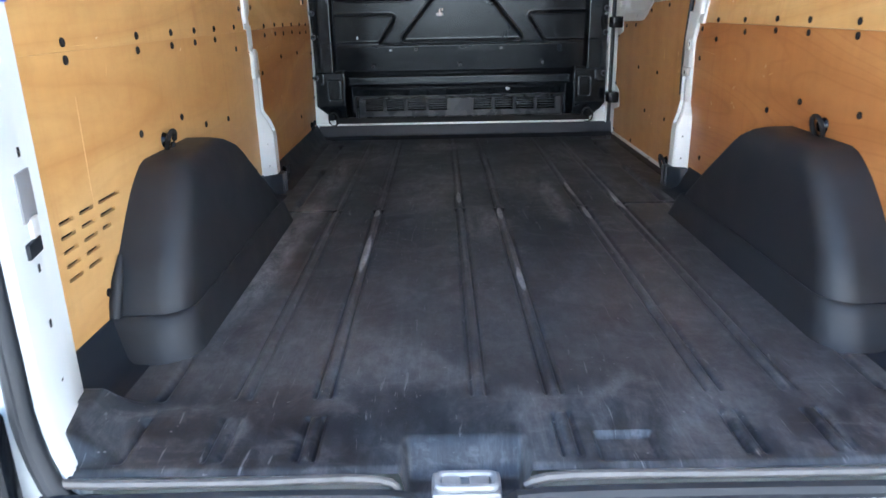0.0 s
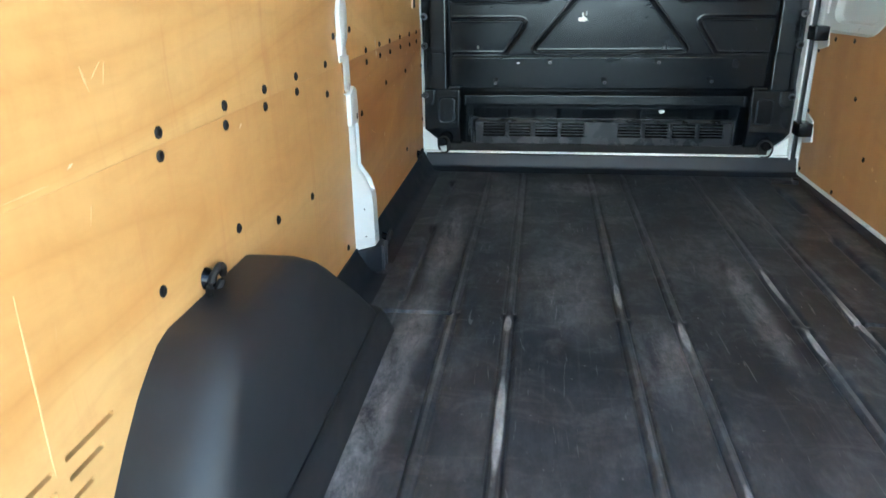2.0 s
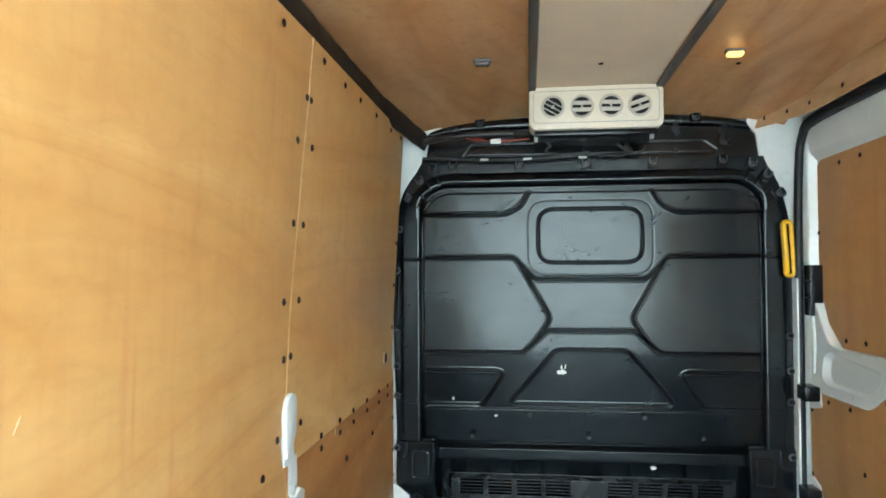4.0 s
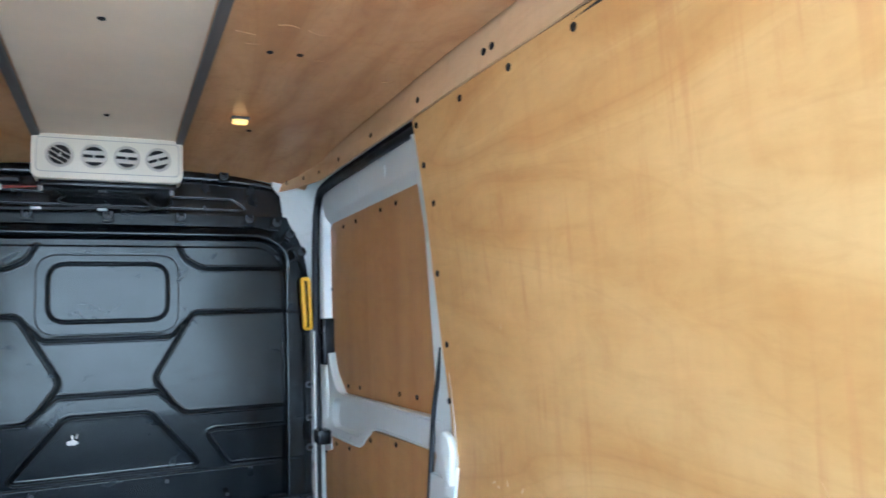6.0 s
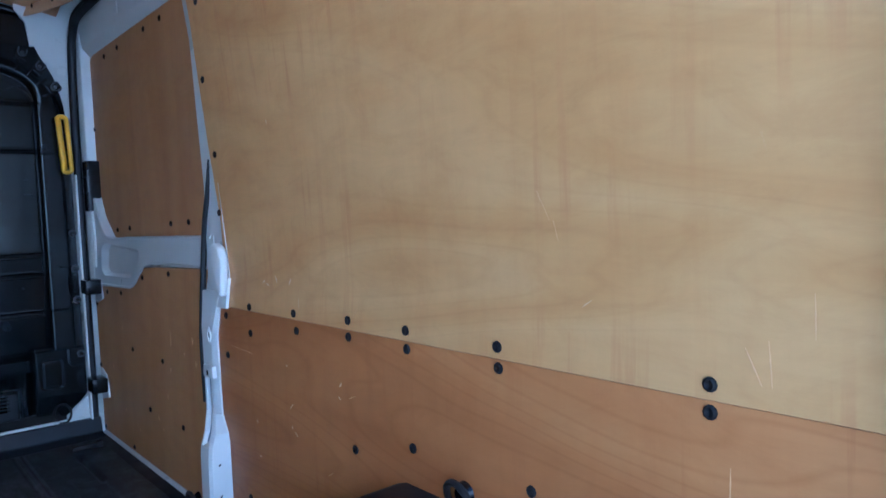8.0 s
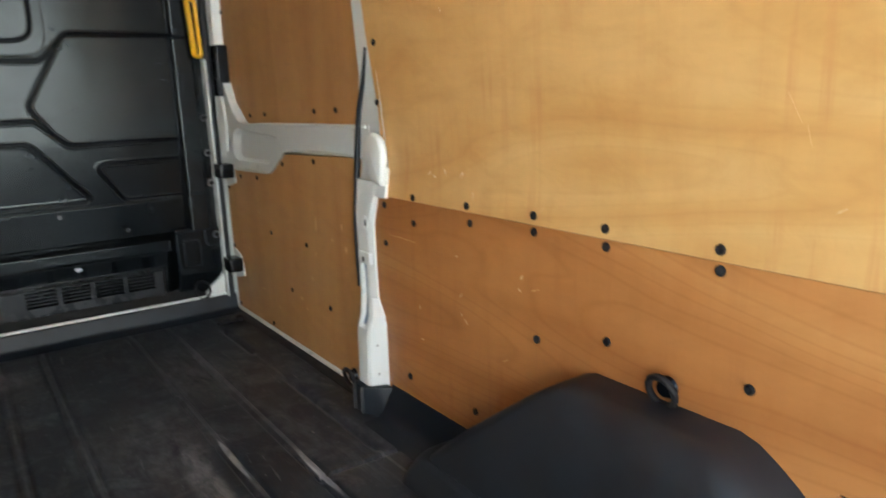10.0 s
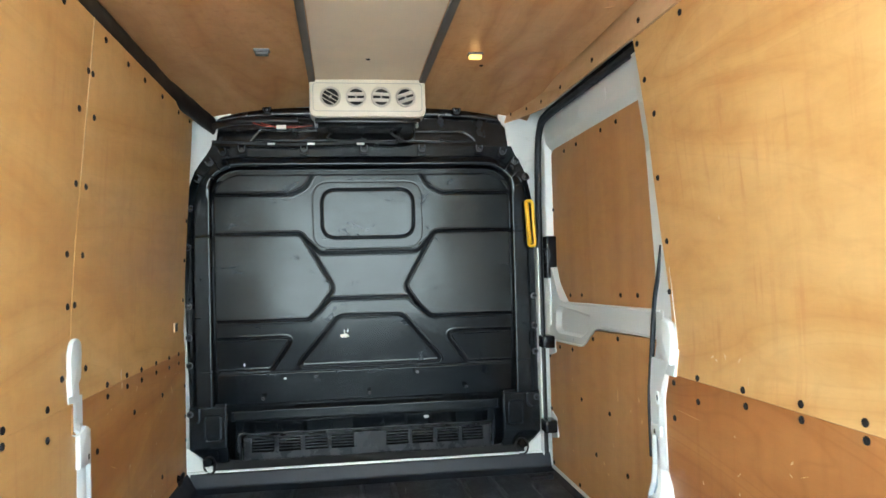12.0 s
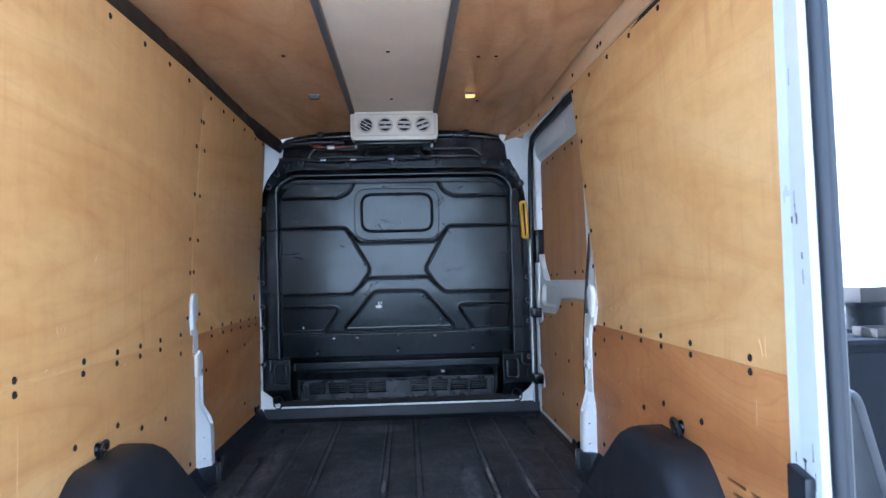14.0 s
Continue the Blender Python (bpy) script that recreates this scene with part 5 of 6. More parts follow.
# ---- wheel arch covers ----
def arch_cover(side):
    x0 = XR if side > 0 else XL
    t = thing("wheel_arch_cover", "matt black moulded plastic wheel arch cover", "wheel arch cover", group="wheel arch covers")

    def ring(bm, z, y0, y1, depth, r0, r1):
        """Plan outline at one height: two rounded inner corners."""
        pts = []
        for cy, r, a0 in ((y0, r0, 0), (y1, r1, 1)):
            for i in range(9):
                a = (i / 8) * math.pi / 2
                if a0 == 0:
                    pts.append((depth - r + r * math.sin(a), y0 + r - r * math.cos(a)))
                else:
                    pts.append((depth - r + r * math.cos(a), y1 - r + r * math.sin(a)))
        pts = [(d, y - (0.010 if side > 0 and y < 0.6 else 0.0)) for d, y in pts]
        pts = [(-0.01, y0)] + pts + [(-0.01, y1)]
        return [bm.verts.new((x0 - side * d, y, z)) for d, y in pts]
    bm = bmesh.new()
    rings = []
    levels = [(0.00, 0.165, 1.250, 0.170, 0.075, 0.05), (0.10, 0.172, 1.160, 0.165, 0.072, 0.045), (0.20, 0.232, 1.040, 0.154, 0.068, 0.04), (0.28, 0.302, 0.935, 0.146, 0.064, 0.04),
              (0.330, 0.352, 0.868, 0.140, 0.060, 0.036), (0.357, 0.388, 0.830, 0.132, 0.052, 0.03), (0.379, 0.424, 0.798, 0.108, 0.042, 0.028), (0.388, 0.458, 0.770, 0.085, 0.030, 0.025)]
    for z, y0, y1, d, r0, r1 in levels:
        rings.append(ring(bm, z, y0, y1, d, r0, r1))
    n = len(rings[0])
    for a, b in zip(rings[:-1], rings[1:]):
        for i in range(n - 1):
            bm.faces.new((a[i], a[i + 1], b[i + 1], b[i]))
    bm.faces.new(rings[-1])
    part("cover", bm, ARCH, t, smooth=36)
    lipr = [(x0 - side * 0.010, y - 0.004, z) for y, z in ((0.232, 0.215), (0.200, 0.165), (0.172, 0.12), (0.158, 0.09))]
    part("rear_lip", tube(lipr, [0.005, 0.014, 0.015, 0.012], seg=10), ARCH, t)
    # lower flange round the foot
    bm = bmesh.new()
    foot = [ring(bm, *q) for q in ((-0.004, 0.100, 1.27, 0.190, 0.095, 0.05), (0.006, 0.110, 1.265, 0.187, 0.092, 0.05), (0.020, 0.120, 1.255, 0.185, 0.090, 0.05), (0.045, 0.132, 1.235, 0.182, 0.088, 0.05),
                                  (0.070, 0.143, 1.215, 0.179, 0.086, 0.05), (0.086, 0.150, 1.20, 0.176, 0.085, 0.05), (0.093, 0.158, 1.185, 0.170, 0.082, 0.05), (0.090, 0.172, 1.17, 0.160, 0.08, 0.05))]
    for a, b in zip(foot[:-1], foot[1:]):
        for i in range(n - 1):
            bm.faces.new((a[i], a[i + 1], b[i + 1], b[i]))
    part("foot_flange", bm, ARCH, t, "flared foot of the moulding", smooth=50)
    return t


arch_cover(-1)
arch_cover(1)


# ---- tie-down rings ----
def tie_ring(at, side, size=0.030):
    t = thing("tie_down_ring", "black steel tie-down ring on a cup plate", "tie-down ring", at=at, group="tie-down rings")
    bm = bmesh.new()
    bmesh.ops.create_cone(bm, cap_ends=True, segments=16, radius1=size * 0.8, radius2=size * 0.55, depth=0.014, matrix=pose(0, 0, 0, 0, -90 * side, 0))
    part("cup", bm, BLACK, t)
    pts = [(-side * (0.012 + 0.008 * math.sin(a)), size * math.cos(a), size * 1.05 * math.sin(a) - size * 0.15) for a in np.linspace(0, 2 * math.pi, 20, endpoint=False)]
    part("ring", tube(pts, 0.0068, seg=8, closed=True), SCREW, t, "black steel ring")
    return t


tie_ring((XL + 0.006, 0.602, 0.411), -1, 0.026)
tie_ring((XR - 0.006, 0.600, 0.416), 1, 0.028)
tie_ring((XL + 0.062, 1.725, 0.075), -1)
tie_ring((XR - 0.055, 1.735, 0.085), 1)
tie_ring((XL + 0.004, 2.77, 0.115), -1, 0.024)


def bulk_ring(x):
    t = thing("tie_down_ring", "black steel tie-down ring at the bulkhead foot", "tie-down ring", at=(x, 2.995, 0.125), group="tie-down rings")
    bm = bmesh.new()
    bmesh.ops.create_cone(bm, cap_ends=True, segments=16, radius1=0.026, radius2=0.02, depth=0.014, matrix=pose(0, 0, 0, 90, 0, 0))
    part("cup", bm, BLACK, t)
    s = 1 if x > 0 else -1
    pts = [(0.030 * math.cos(a) + s * -0.012, -0.012 - 0.012 * math.cos(a), 0.040 * math.sin(a) - 0.012) for a in np.linspace(0, 2 * math.pi, 20, endpoint=False)]
    part("ring", tube(pts, 0.005, seg=8, closed=True), SCREW, t, "black steel ring")


bulk_ring(-0.785)
bulk_ring(0.755)
clip = thing("floor_clip", "small black toggle clip lying on the liner", "clip", at=(0.78, 2.78, 0.012))
part("bar", box(-0.05, 0.04, -0.007, 0.007, -0.010, 0.008, 0.004), SCREW, clip)
part("knob", box(0.035, 0.06, -0.016, 0.016, -0.010, 0.014, 0.006), SCREW, clip)

# ---- air-conditioning unit ----
ac = thing("air_conditioning_unit", "cream air-conditioning outlet box under the roof", "air conditioner", at=(0.0, 0, 0))
outline = rounded([(-0.262, 1.708), (0.262, 1.708), (0.262, 1.886), (-0.262, 1.886)], 0.036)
part("housing", prism(outline, "y", 2.665, 2.80, 0.009), CREAM, ac)
part("rear_housing", box(-0.235, 0.235, 2.78, 3.02, 1.705, 1.80, 0.012), BLACK, ac, "dark underside of the unit")
part("rear_top", box(-0.24, 0.24, 2.70, 3.0, 1.79, 1.865, 0.008), CREAM, ac)
lipo = rounded([(-0.246, 1.733), (0.246, 1.733), (0.246, 1.862), (-0.246, 1.862)], 0.018)
lipi = rounded([(-0.2435, 1.7355), (0.2435, 1.7355), (0.2435, 1.8595), (-0.2435, 1.8595)], 0.016)
# thin grey ring: the shadow line of the joint put in as colour
part("panel_joint", prism(lipo, "y", 2.6644, 2.667, 0.0, holes=(lipi,)), GREYPLAST, ac, "grey ring painting the joint's shadow round the front panel")
part("under_tray", box(-0.24, 0.24, 2.69, 2.95, 1.688, 1.712, 0.005), BLACK, ac, "dark metal tray")
for x, tilt in ((-0.168, 30), (-0.054, 0), (0.059, 2), (0.170, -18)):
    cy = 2.661
    bm = bmesh.new()
    bmesh.ops.create_cone(bm, cap_ends=True, segments=28, radius1=0.040, radius2=0.040, depth=0.004, matrix=pose(x, cy + 0.0025, 1.797, 90, 0, 0))
    v = part("vent_outlet", bm, DARK, ac, "round black air outlet")
    ringp = [(x + 0.0415 * math.cos(a), cy - 0.003, 1.797 + 0.0415 * math.sin(a)) for a in np.linspace(0, 2 * math.pi, 32, endpoint=False)]
    part("vent_ring", tube(ringp, 0.0055, seg=8, closed=True), VENTGREY, v)
    blades = ((-0.020, 0.0016), (-0.002, 0.0016), (0.016, 0.0016)) if tilt > 20 else ((-0.0135, 0.0075), (0.0135, 0.0075))
    for off, hh in blades:
        w = math.sqrt(0.0395 ** 2 - (abs(off) + hh * 0.5) ** 2)
        sl = part("slat", box(-w, w, -0.006, 0.004, -hh, hh, 0.0012), VENTGREY, v)
        sl.matrix_basis = Matrix.Translation((x, cy - 0.002, 1.797)) @ pose(0, 0, 0, 0, tilt, 0) @ Matrix.Translation((0, 0, off)) @ pose(0, 0, 0, 18, 0, 0)
    sl = part("hub", box(-0.003, 0.003, -0.007, 0.003, -0.008, 0.008, 0.001), VENTGREY, v)
    sl.matrix_basis = Matrix.Translation((x, cy - 0.002, 1.797)) @ pose(0, 0, 0, 0, tilt, 0)


# ---- roof lamps ----
def glow(name, colour, strength):
    m, n, l, bs = nodes_of(name)
    bs.inputs["Base Color"].default_value = (*colour, 1)
    bs.inputs["Emission Color"].default_value = (*colour, 1)
    bs.inputs["Emission Strength"].default_value = strength
    return m


LIT = glow("warm_lamp_lens", (1.0, 0.58, 0.15), 0.13)
CLEAR = plain("unlit_lamp_lens", (0.10, 0.095, 0.09), 0.15, var=0.2, bstr=0)


def roof_lamp(x, lit):
    t = thing("roof_lamp", "small oblong roof lamp, lit warm" if lit else "small oblong roof lamp, switched off", "lamp", at=(x, 2.275, ZC), group="roof lamps")
    part("base", box(-0.031, 0.031, -0.021, 0.021, -0.008, 0.002, 0.004), GREYSTRIP, t)
    part("lens", box(-0.026, 0.026, -0.016, 0.016, -0.021, -0.006, 0.006, seg=3), LIT if lit else CLEAR, t)
    if lit:
        lamp = new("lamp_light", bpy.data.lights.new("lamp_light", "POINT"))
        lamp.data.energy, lamp.data.color, lamp.data.shadow_soft_size = 0.008, (1.0, 0.55, 0.2), 0.018
        lamp.location = (0, 0, -0.036)
        lamp.parent = t


roof_lamp(0.422, True)
roof_lamp(-0.423, False)

# ---- yellow grab handle ----
handle = thing("grab_handle", "bright yellow plastic grab handle on the bulkhead edge", "handle")
grip = rounded([(0.806, 1.120), (0.838, 1.120), (0.829, 1.348), (0.795, 1.348)], 0.015, 6)
part("grip", tube([(gx, 2.962, gz) for gx, gz in grip], 0.0092, seg=10, closed=True), YELLOW, handle)
part("grip_bar", tube(smooth_path([(0.810, 2.962, 1.135), (0.807, 2.952, 1.16), (0.801, 2.948, 1.24), (0.797, 2.952, 1.32), (0.797, 2.962, 1.342)], 6), 0.0115, seg=10), YELLOW, handle)
part("mount", box(0.808, 0.836, 2.968, 3.02, 1.14, 1.33, 0.004), BLACK, handle, "black mount behind the grip")

# ---- wiring over the bulkhead ----
CABLE = plain("cable_sheath", (0.005, 0.005, 0.0055), 0.5, var=0.2)
RED = plain("red_wire", (0.45, 0.05, 0.02), 0.45, var=0.1)
loom = thing("wiring_loom", "black taped wiring loom with loose coloured wires", "cables")
part("loom", tube(smooth_path([(-0.74, 2.985, 1.655), (-0.60, 2.975, 1.648), (-0.40, 2.98, 1.640), (-0.15, 2.975, 1.645), (0.02, 2.98, 1.655), (0.14, 2.975, 1.648), (0.16, 2.99, 1.70)], 6), 0.0068, seg=7), CABLE, loom)
part("duct", tube(smooth_path([(-0.74, 3.0, 1.73), (-0.62, 2.96, 1.745), (-0.45, 2.955, 1.752), (-0.33, 2.96, 1.752)], 6), 0.016, seg=9), FOAM, loom, "black corrugated duct")
for i in range(4):
    part("wire", tube(smooth_path([(-0.56 + 0.02 * i, 2.935, 1.735), (-0.48, 2.93, 1.715 + 0.004 * i), (-0.40, 2.935, 1.722 - 0.003 * i), (-0.26, 2.94, 1.725)], 6), 0.003, seg=6), RED if i % 2 else CABLE, loom)
part("plug", box(-0.43, -0.385, 2.922, 2.945, 1.705, 1.725, 0.003), CHIP, loom, "white plastic plug")
part("cable", tube(smooth_path([(0.10, 2.93, 1.71), (0.13, 2.94, 1.68), (0.18, 2.95, 1.655), (0.15, 2.96, 1.70)], 6), 0.006, seg=6), CABLE, loom)
part("cable", tube(smooth_path([(-0.20, 2.94, 1.73), (-0.16, 2.945, 1.70), (-0.19, 2.955, 1.668), (-0.10, 2.965, 1.655), (0.0, 2.965, 1.664)], 6), 0.0045, seg=6), CABLE, loom)
part("cable", tube(smooth_path([(0.22, 2.94, 1.735), (0.235, 2.95, 1.69), (0.225, 2.96, 1.66), (0.16, 2.96, 1.648)], 6), 0.0045, seg=6), CABLE, loom)
for x, z in ((0.085, 1.712), (0.105, 1.722)):
    part("plug", box(x - 0.006, x + 0.006, 2.925, 2.937, z - 0.007, z + 0.007, 0.002), CHIP, loom, "white plastic plug")
for x in (-0.60, 0.05):
    part("tag", box(x - 0.010, x + 0.010, 2.962, 2.970, 1.640, 1.654, 0.001), CABLE, loom)
for x in (-0.46, -0.27, -0.03):
    part("tag", box(x - 0.018, x + 0.018, 2.962, 2.968, 1.636, 1.646, 0.001), CHIP, loom, "white cable tag")
for x in (-0.235, 0.225):
    part("bracket", box(x - 0.007, x + 0.007, 2.72, 2.74, 1.672, 1.70, 0.003), GREYPLAST, ac)

# ---- rear opening ----
PALE_LATCH = plain("pale_latch_plastic", (0.62, 0.62, 0.60), 0.45, var=0.06)
def inner(side, z):
    """Rear edge of the door jambs; they lean inwards with height."""
    return 0.820 - 0.014 * (z - 0.35) if side > 0 else 0.791


rear_frame = thing("rear_frame", "white painted rear door frame with black seal", "door frame", kind="structure")
for s, x in ((-1, XL), (1, XR)):
    zs_ = np.linspace(-0.05, 1.92, 16)
    bm = bmesh.new()
    rows = []
    edge = 0.826 if s < 0 else 0.856
    for z in zs_:
        low = 0.05 * max(0.0, 1 - (z + 0.05) / 0.16) ** 2
        prof = [(s * 0.93, YE + 0.03), (s * (edge + 0.035), YE + 0.02), (s * edge, YE - 0.005), (s * (edge - 0.008 - low * 0.5), -0.14), (s * (inner(s, z) - low), -0.262), (s * (inner(s, z) + 0.005 - low), -0.285), (s * (0.872 if s < 0 else 0.848), -0.289), (s * 0.945, -0.15), (s * 1.0, 0.02)]
        rows.append([bm.verts.new((a, b, z)) for a, b in prof])
    for a, b in zip(rows[:-1], rows[1:]):
        for i in range(len(a)):
            j = (i + 1) % len(a)
            bm.faces.new((a[i], a[j], b[j], b[i]))
    bm.faces.new(rows[0])
    bm.faces.new(rows[-1])
    bmesh.ops.bevel(bm, geom=[e for e in bm.edges if abs(e.verts[0].co.z - e.verts[1].co.z) > 0.05], offset=0.006, segments=2, affect="EDGES")
    part("rear_post", bm, WHITE, rear_frame, smooth=35)
    sp = [(s * (inner(s, z) + 0.019 - 0.05 * max(0.0, 1 - (z + 0.05) / 0.16) ** 2), -0.292, z) for z in zs_]
    sp = [(x - s * 0.16, -0.30, -0.045), (x - s * 0.10, -0.298, -0.035)] + sp[1:]
    part("seal", tube(smooth_path(sp, 3), 0.017, seg=10), SEAL, rear_frame, "black rubber door seal")
    sp2 = [(a + s * 0.006, b - 0.010, c) for a, b, c in sp]
    part("seal", tube(smooth_path(sp2, 3), 0.011, seg=8), SEAL, rear_frame, "outer lip of the black seal")


def on_jamb(s, u, z, w, h, material, name, depth=0.0006, label=""):
    """Something let into the inner face of a rear post: u from its front edge (0) to the seal (1)."""
    e = 0.826 if s < 0 else 0.856
    y = YE - 0.005 + u * (-0.262 - YE + 0.005)
    bend = Vector((s * (e - 0.008), -0.14, 0))
    a, b = (Vector((s * e, YE - 0.005, 0)), bend) if y > -0.14 else (bend, Vector((s * inner(s, z), -0.262, 0)))
    d = (b - a).normalized()
    p = a.lerp(b, (y - a.y) / (b.y - a.y))
    bm = box(-w / 2, w / 2, -depth, 0.004, -h / 2, h / 2, min(w, h, depth) * 0.3)
    ob = part(name, bm, material, rear_frame, label)
    turn = Matrix((d, Vector((0, 0, 1)).cross(d) * (1 if s > 0 else 1), Vector((0, 0, 1)))).transposed().to_4x4()
    if (turn.to_3x3() @ Vector((0, -1, 0))).x * s > 0:
        turn = turn @ pose(0, 0, 0, 0, 0, 180)
    ob.matrix_basis = Matrix.Translation((p.x, p.y, z)) @ turn
    return ob


for u, z, w, h in ((0.45, 1.29, 0.0025, 0.035), (0.47, 1.04, 0.0025, 0.035), (0.33, 1.0, 0.010, 0.014), (0.54, 1.0, 0.008, 0.022), (0.70, 0.925, 0.008, 0.014), (0.70, 0.885, 0.0025, 0.032), (0.75, 0.545, 0.0025, 0.04),
                   (0.45, 0.515, 0.022, 0.006), (0.46, 0.503, 0.007, 0.018), (0.17, 0.51, 0.0025, 0.022), (0.80, 0.49, 0.0025, 0.035)):
    on_jamb(1, u, z, w, h, DARK, "slot")
on_jamb(1, 0.45, 0.42, 0.12, 0.15, SEAL, "bump_stop", 0.02, "black rubber bump stop")
for u, z, w, h in ((0.36, 0.522, 0.012, 0.016), (0.45, 0.328, 0.011, 0.014), (0.46, 0.227, 0.011, 0.014), (0.47, 0.111, 0.011, 0.020)):
    on_jamb(-1, u, z, w, h, DARK, "slot")
on_jamb(-1, 0.42, 0.452, 0.066, 0.082, GREYBODY, "latch_pocket", 0.003, "grey plastic latch pocket")
on_jamb(-1, 0.40, 0.398, 0.034, 0.034, PALE_LATCH, "latch_roller", 0.006, "pale latch roller")
on_jamb(-1, 0.50, 0.367, 0.064, 0.026, SEAL, "latch_lip", 0.006, "black plastic lip")
on_jamb(-1, 0.03, 0.77, 0.02, 0.035, plain("blue_sticker", (0.03, 0.09, 0.5), 0.4, var=0.05), "sticker", 0.002, "small blue sticker")
part("header", box(-0.86, 0.86, -0.285, 0.0, 1.86, 1.985, 0.01), WHITE, rear_frame)
sill = smooth_path([(-0.81, -0.292, 0.02), (-0.78, -0.293, -0.008), (-0.50, -0.294, -0.012), (-0.245, -0.294, -0.012), (-0.205, -0.296, -0.064), (-0.10, -0.296, -0.066), (0.0, -0.296, -0.064), (0.035, -0.294, -0.012), (0.40, -0.294, -0.012), (0.78, -0.293, -0.008), (0.815, -0.292, 0.02)], 6)
part("sill_strip", tube(sill, 0.0085, seg=8), ALU, rear_frame, "scuffed rolled metal sill edge")
part("sill_seal", tube(smooth_path([(-0.80, -0.318, -0.03), (-0.23, -0.318, -0.03), (-0.20, -0.318, -0.07), (0.0, -0.318, -0.07), (0.03, -0.318, -0.03), (0.82, -0.318, -0.03)], 6), 0.015, seg=8), SEAL, rear_frame, "black rubber seal under the sill")
# black blocks fill the low corners outside the seal
for s in (-1, 1):
    part("corner_trim", box(min(s * 0.825, s * 1.0), max(s * 0.825, s * 1.0), -0.350, -0.312, -0.30, 0.145, 0.012), BLACK, rear_frame, "black block outside the seal at the sill corner")
part("rear_skirt", box(-0.90, 0.90, -0.36, -0.30, -0.35, -0.085, 0.02), BLACK, rear_frame, "black plastic rear step")
ZINC = plain("worn_zinc", (0.30, 0.31, 0.315), 0.45, metal=0.4, var=0.2, scale=30)
latch = thing("latch_striker", "worn metal latch striker in the sill recess", "latch", at=(-0.10, -0.262, -0.045))
part("plate", box(-0.060, 0.060, -0.035, 0.03, -0.012, 0.004, 0.008), ZINC, latch)
loop = rounded([(-0.050, -0.026), (0.050, -0.026), (0.050, 0.012), (-0.050, 0.012)], 0.014, 5)
part("loop", tube([(lx, ly, 0.009) for lx, ly in loop], 0.0075, seg=8, closed=True), ZINC, latch, "bright worn striker loop")
for lx in (-0.026, 0.022):
    part("block", box(lx - 0.017, lx + 0.017, -0.020, 0.006, 0.0, 0.013, 0.006), ZINC, latch)

# ---- outside ----
ground = part("ground", box(-120, 120, -120, 120, -0.75, -0.65), ASPHALT)
tagged(ground, "sunlit pale asphalt yard", "ground", kind="structure")
# white rendered building across the yard, with clutter in front of it
building = part("building", box(5.2, 5.6, -7.0, 14.0, -0.65, 5.5, 0.02), RENDERSIDE)
tagged(building, "white rendered building wall across the yard", "building", kind="structure")
# added out of view behind the van, to reflect sunlight in through the doors
rear_building = part("rear_building", box(-14.0, 5.2, -11.4, -11.0, -0.65, 6.5, 0.02), RENDERWALL)
tagged(rear_building, "unseen white wall added to bounce daylight into the van", "building", kind="structure")
part("block_joint", box(5.193, 5.2, -7.0, 14.0, 0.772, 0.784), RENDERJOINT, building, "recessed mortar joint")
for y in (5.4, 6.75, 8.1):
    part("block_joint", box(5.193, 5.2, y, y + 0.012, -0.65, 0.772), RENDERJOINT, building, "recessed mortar joint")
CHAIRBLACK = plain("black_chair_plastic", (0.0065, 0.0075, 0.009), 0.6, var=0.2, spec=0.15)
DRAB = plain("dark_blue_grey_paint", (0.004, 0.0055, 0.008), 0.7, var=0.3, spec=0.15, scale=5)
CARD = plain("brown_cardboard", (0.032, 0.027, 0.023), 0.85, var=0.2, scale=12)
PALE = plain("pale_board", (0.62, 0.62, 0.60), 0.7, var=0.1)
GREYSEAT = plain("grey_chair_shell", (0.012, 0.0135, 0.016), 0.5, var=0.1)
cabinet = thing("workshop_cabinet", "dark blue-grey workshop cabinet standing in the yard", "cabinet", at=(3.16, 2.78, -0.65))
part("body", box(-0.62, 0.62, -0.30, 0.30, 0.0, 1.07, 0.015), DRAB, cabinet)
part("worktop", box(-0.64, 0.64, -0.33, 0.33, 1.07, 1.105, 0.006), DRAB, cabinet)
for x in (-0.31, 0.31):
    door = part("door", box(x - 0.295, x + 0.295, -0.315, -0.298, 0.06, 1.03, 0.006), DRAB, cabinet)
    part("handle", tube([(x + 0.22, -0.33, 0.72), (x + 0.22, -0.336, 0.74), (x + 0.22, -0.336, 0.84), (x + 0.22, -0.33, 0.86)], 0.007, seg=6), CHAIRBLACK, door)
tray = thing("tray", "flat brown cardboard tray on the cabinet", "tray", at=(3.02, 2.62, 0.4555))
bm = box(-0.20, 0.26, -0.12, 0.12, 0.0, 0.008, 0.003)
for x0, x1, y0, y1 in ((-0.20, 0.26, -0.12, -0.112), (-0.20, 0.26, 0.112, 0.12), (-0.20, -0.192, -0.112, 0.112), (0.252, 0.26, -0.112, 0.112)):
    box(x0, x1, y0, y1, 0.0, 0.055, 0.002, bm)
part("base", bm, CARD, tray)
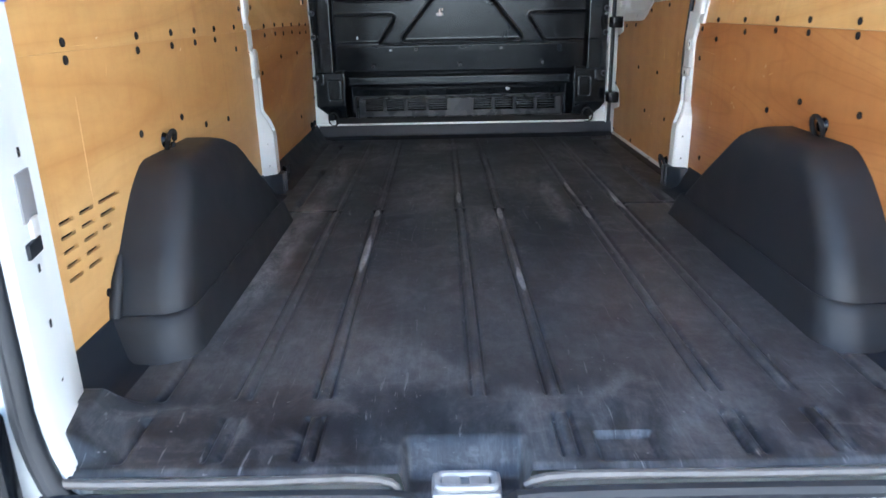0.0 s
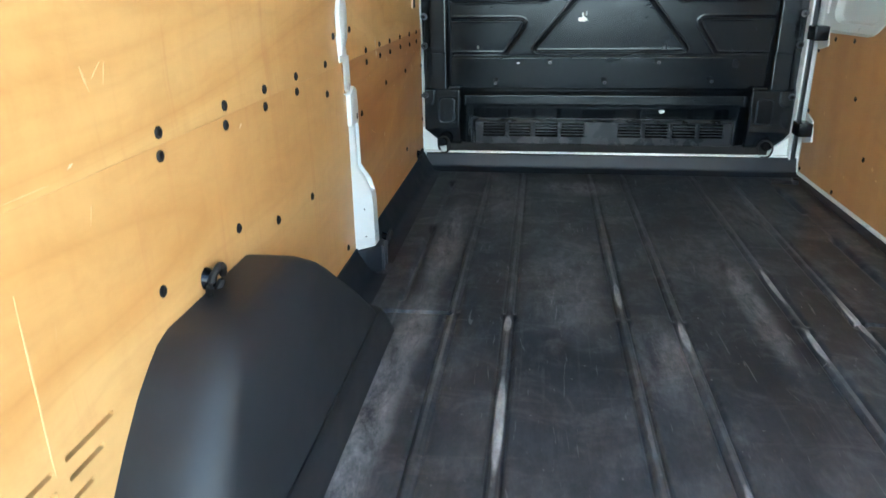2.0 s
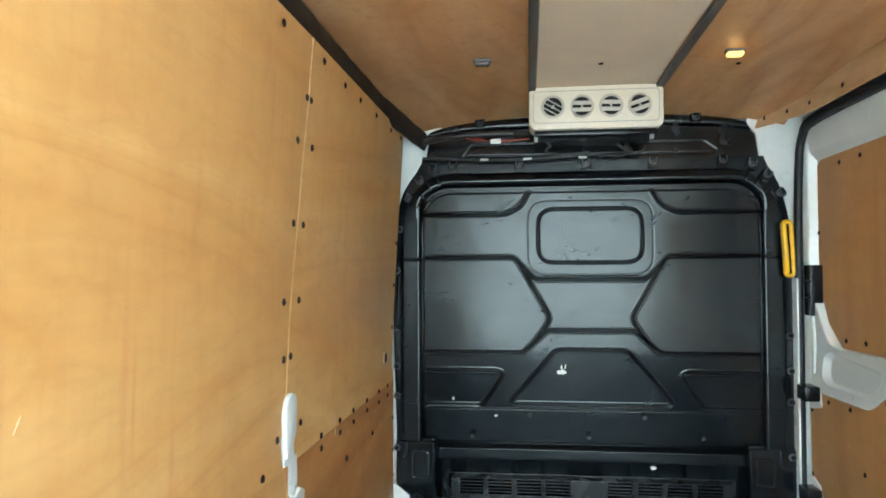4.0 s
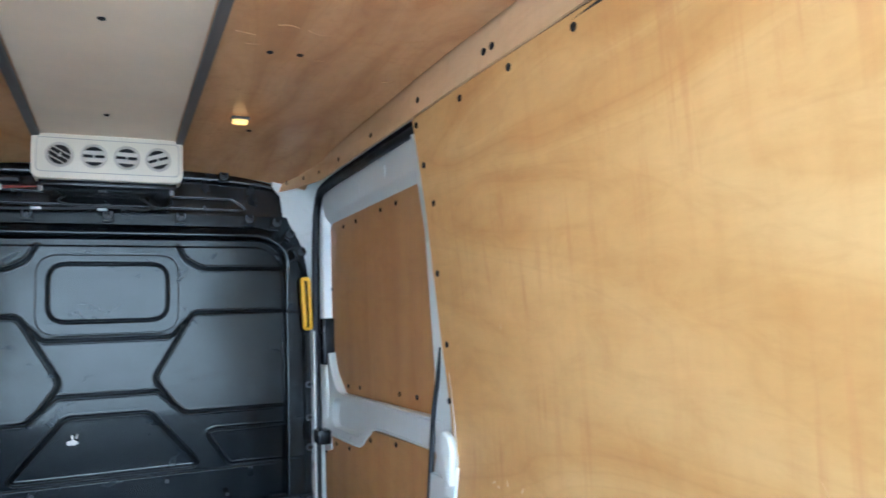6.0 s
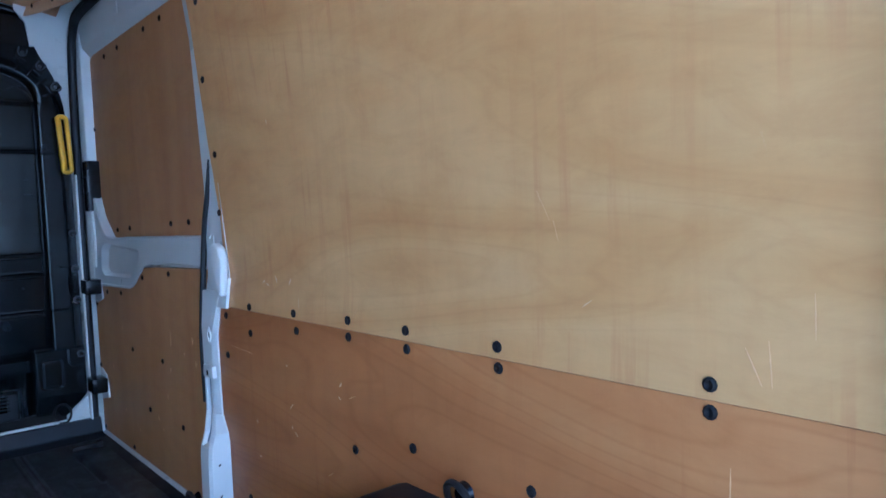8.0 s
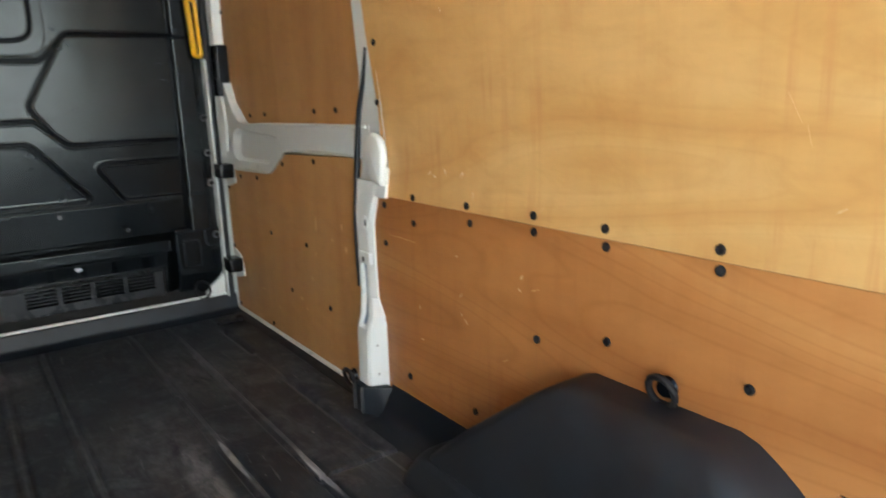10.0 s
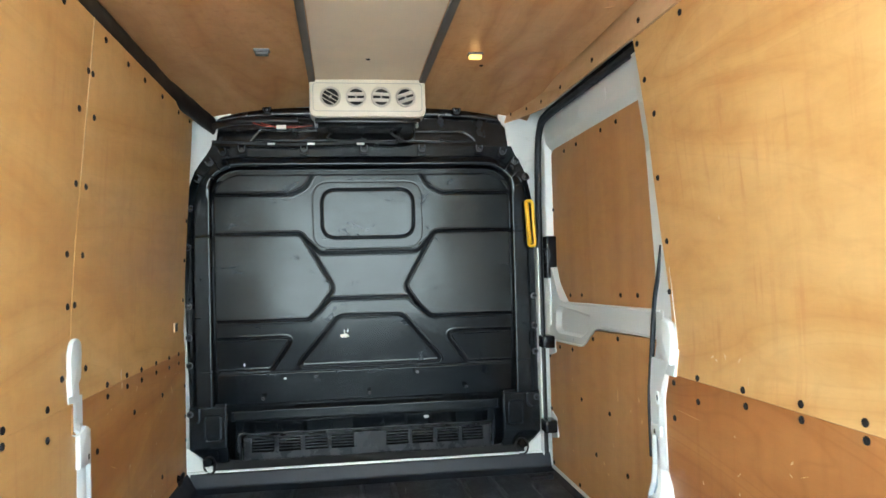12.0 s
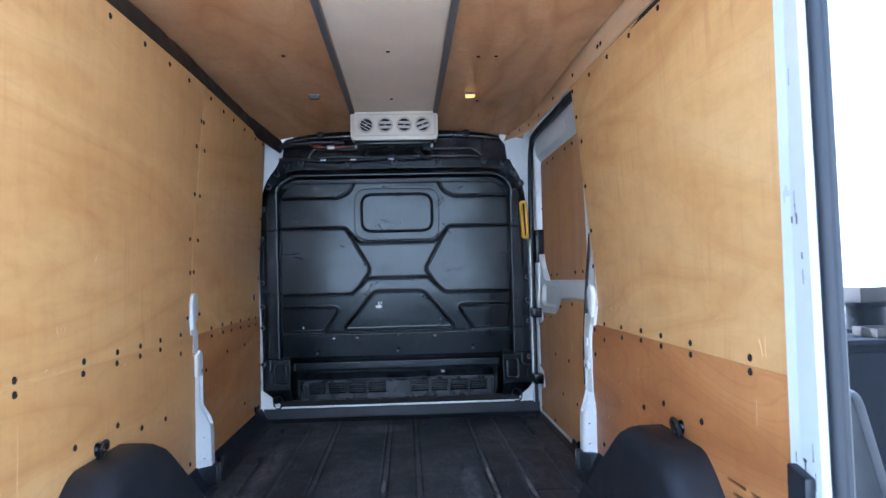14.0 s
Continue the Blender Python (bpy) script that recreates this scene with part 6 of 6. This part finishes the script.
drum = thing("cable_drum", "dark cable drum standing on the cabinet", "drum", at=(3.02, 2.90, 0.4555))
for z in (0.0, 0.17):
    bm = bmesh.new()
    bmesh.ops.create_cone(bm, cap_ends=True, segments=24, radius1=0.15, radius2=0.15, depth=0.025, matrix=Matrix.Translation((0, 0, z + 0.0125)))
    part("flange", bm, DRAB, drum)
bm = bmesh.new()
bmesh.ops.create_cone(bm, cap_ends=True, segments=20, radius1=0.115, radius2=0.115, depth=0.15, matrix=Matrix.Translation((0, 0, 0.097)))
part("core", bm, CHAIRBLACK, drum, "black wound cable")
carton = thing("carton", "scuffed grey-brown carton on the drum", "box", at=(3.05, 2.90, 0.651))
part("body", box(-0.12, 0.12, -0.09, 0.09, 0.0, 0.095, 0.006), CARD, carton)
part("flap", box(-0.115, 0.02, -0.085, 0.085, 0.0955, 0.1, 0.001), PALE, carton, "pale open flap")
bottle = thing("bottle", "dark rounded plastic bottle on the cabinet", "bottle", at=(2.70, 2.72, 0.4555))
bm = tube([(0, 0, 0.0), (0, 0, 0.004), (0, 0, 0.19), (0, 0, 0.225), (0, 0, 0.24), (0, 0, 0.262)], [0.044, 0.05, 0.05, 0.036, 0.020, 0.018], seg=16)
part("body", bm, CHAIRBLACK, bottle)
chair = thing("chair", "grey shell chair standing before the cabinet", "chair", at=(2.24, 1.52, -0.65))
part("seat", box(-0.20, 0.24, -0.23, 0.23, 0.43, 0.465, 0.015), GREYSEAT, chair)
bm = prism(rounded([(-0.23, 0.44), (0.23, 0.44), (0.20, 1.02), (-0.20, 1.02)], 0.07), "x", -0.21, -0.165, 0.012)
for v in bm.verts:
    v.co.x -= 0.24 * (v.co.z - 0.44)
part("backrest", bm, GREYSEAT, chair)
part("head_label", box(-0.362, -0.335, -0.06, 0.06, 0.965, 1.022, 0.004), PALE, chair, "white patch at the top of the backrest")
for x in (-0.18, 0.20):
    for y in (-0.20, 0.20):
        part("leg", tube([(x * 1.12, y * 1.12, 0.0), (x, y, 0.44)], 0.016, seg=8), CHAIRBLACK, chair)
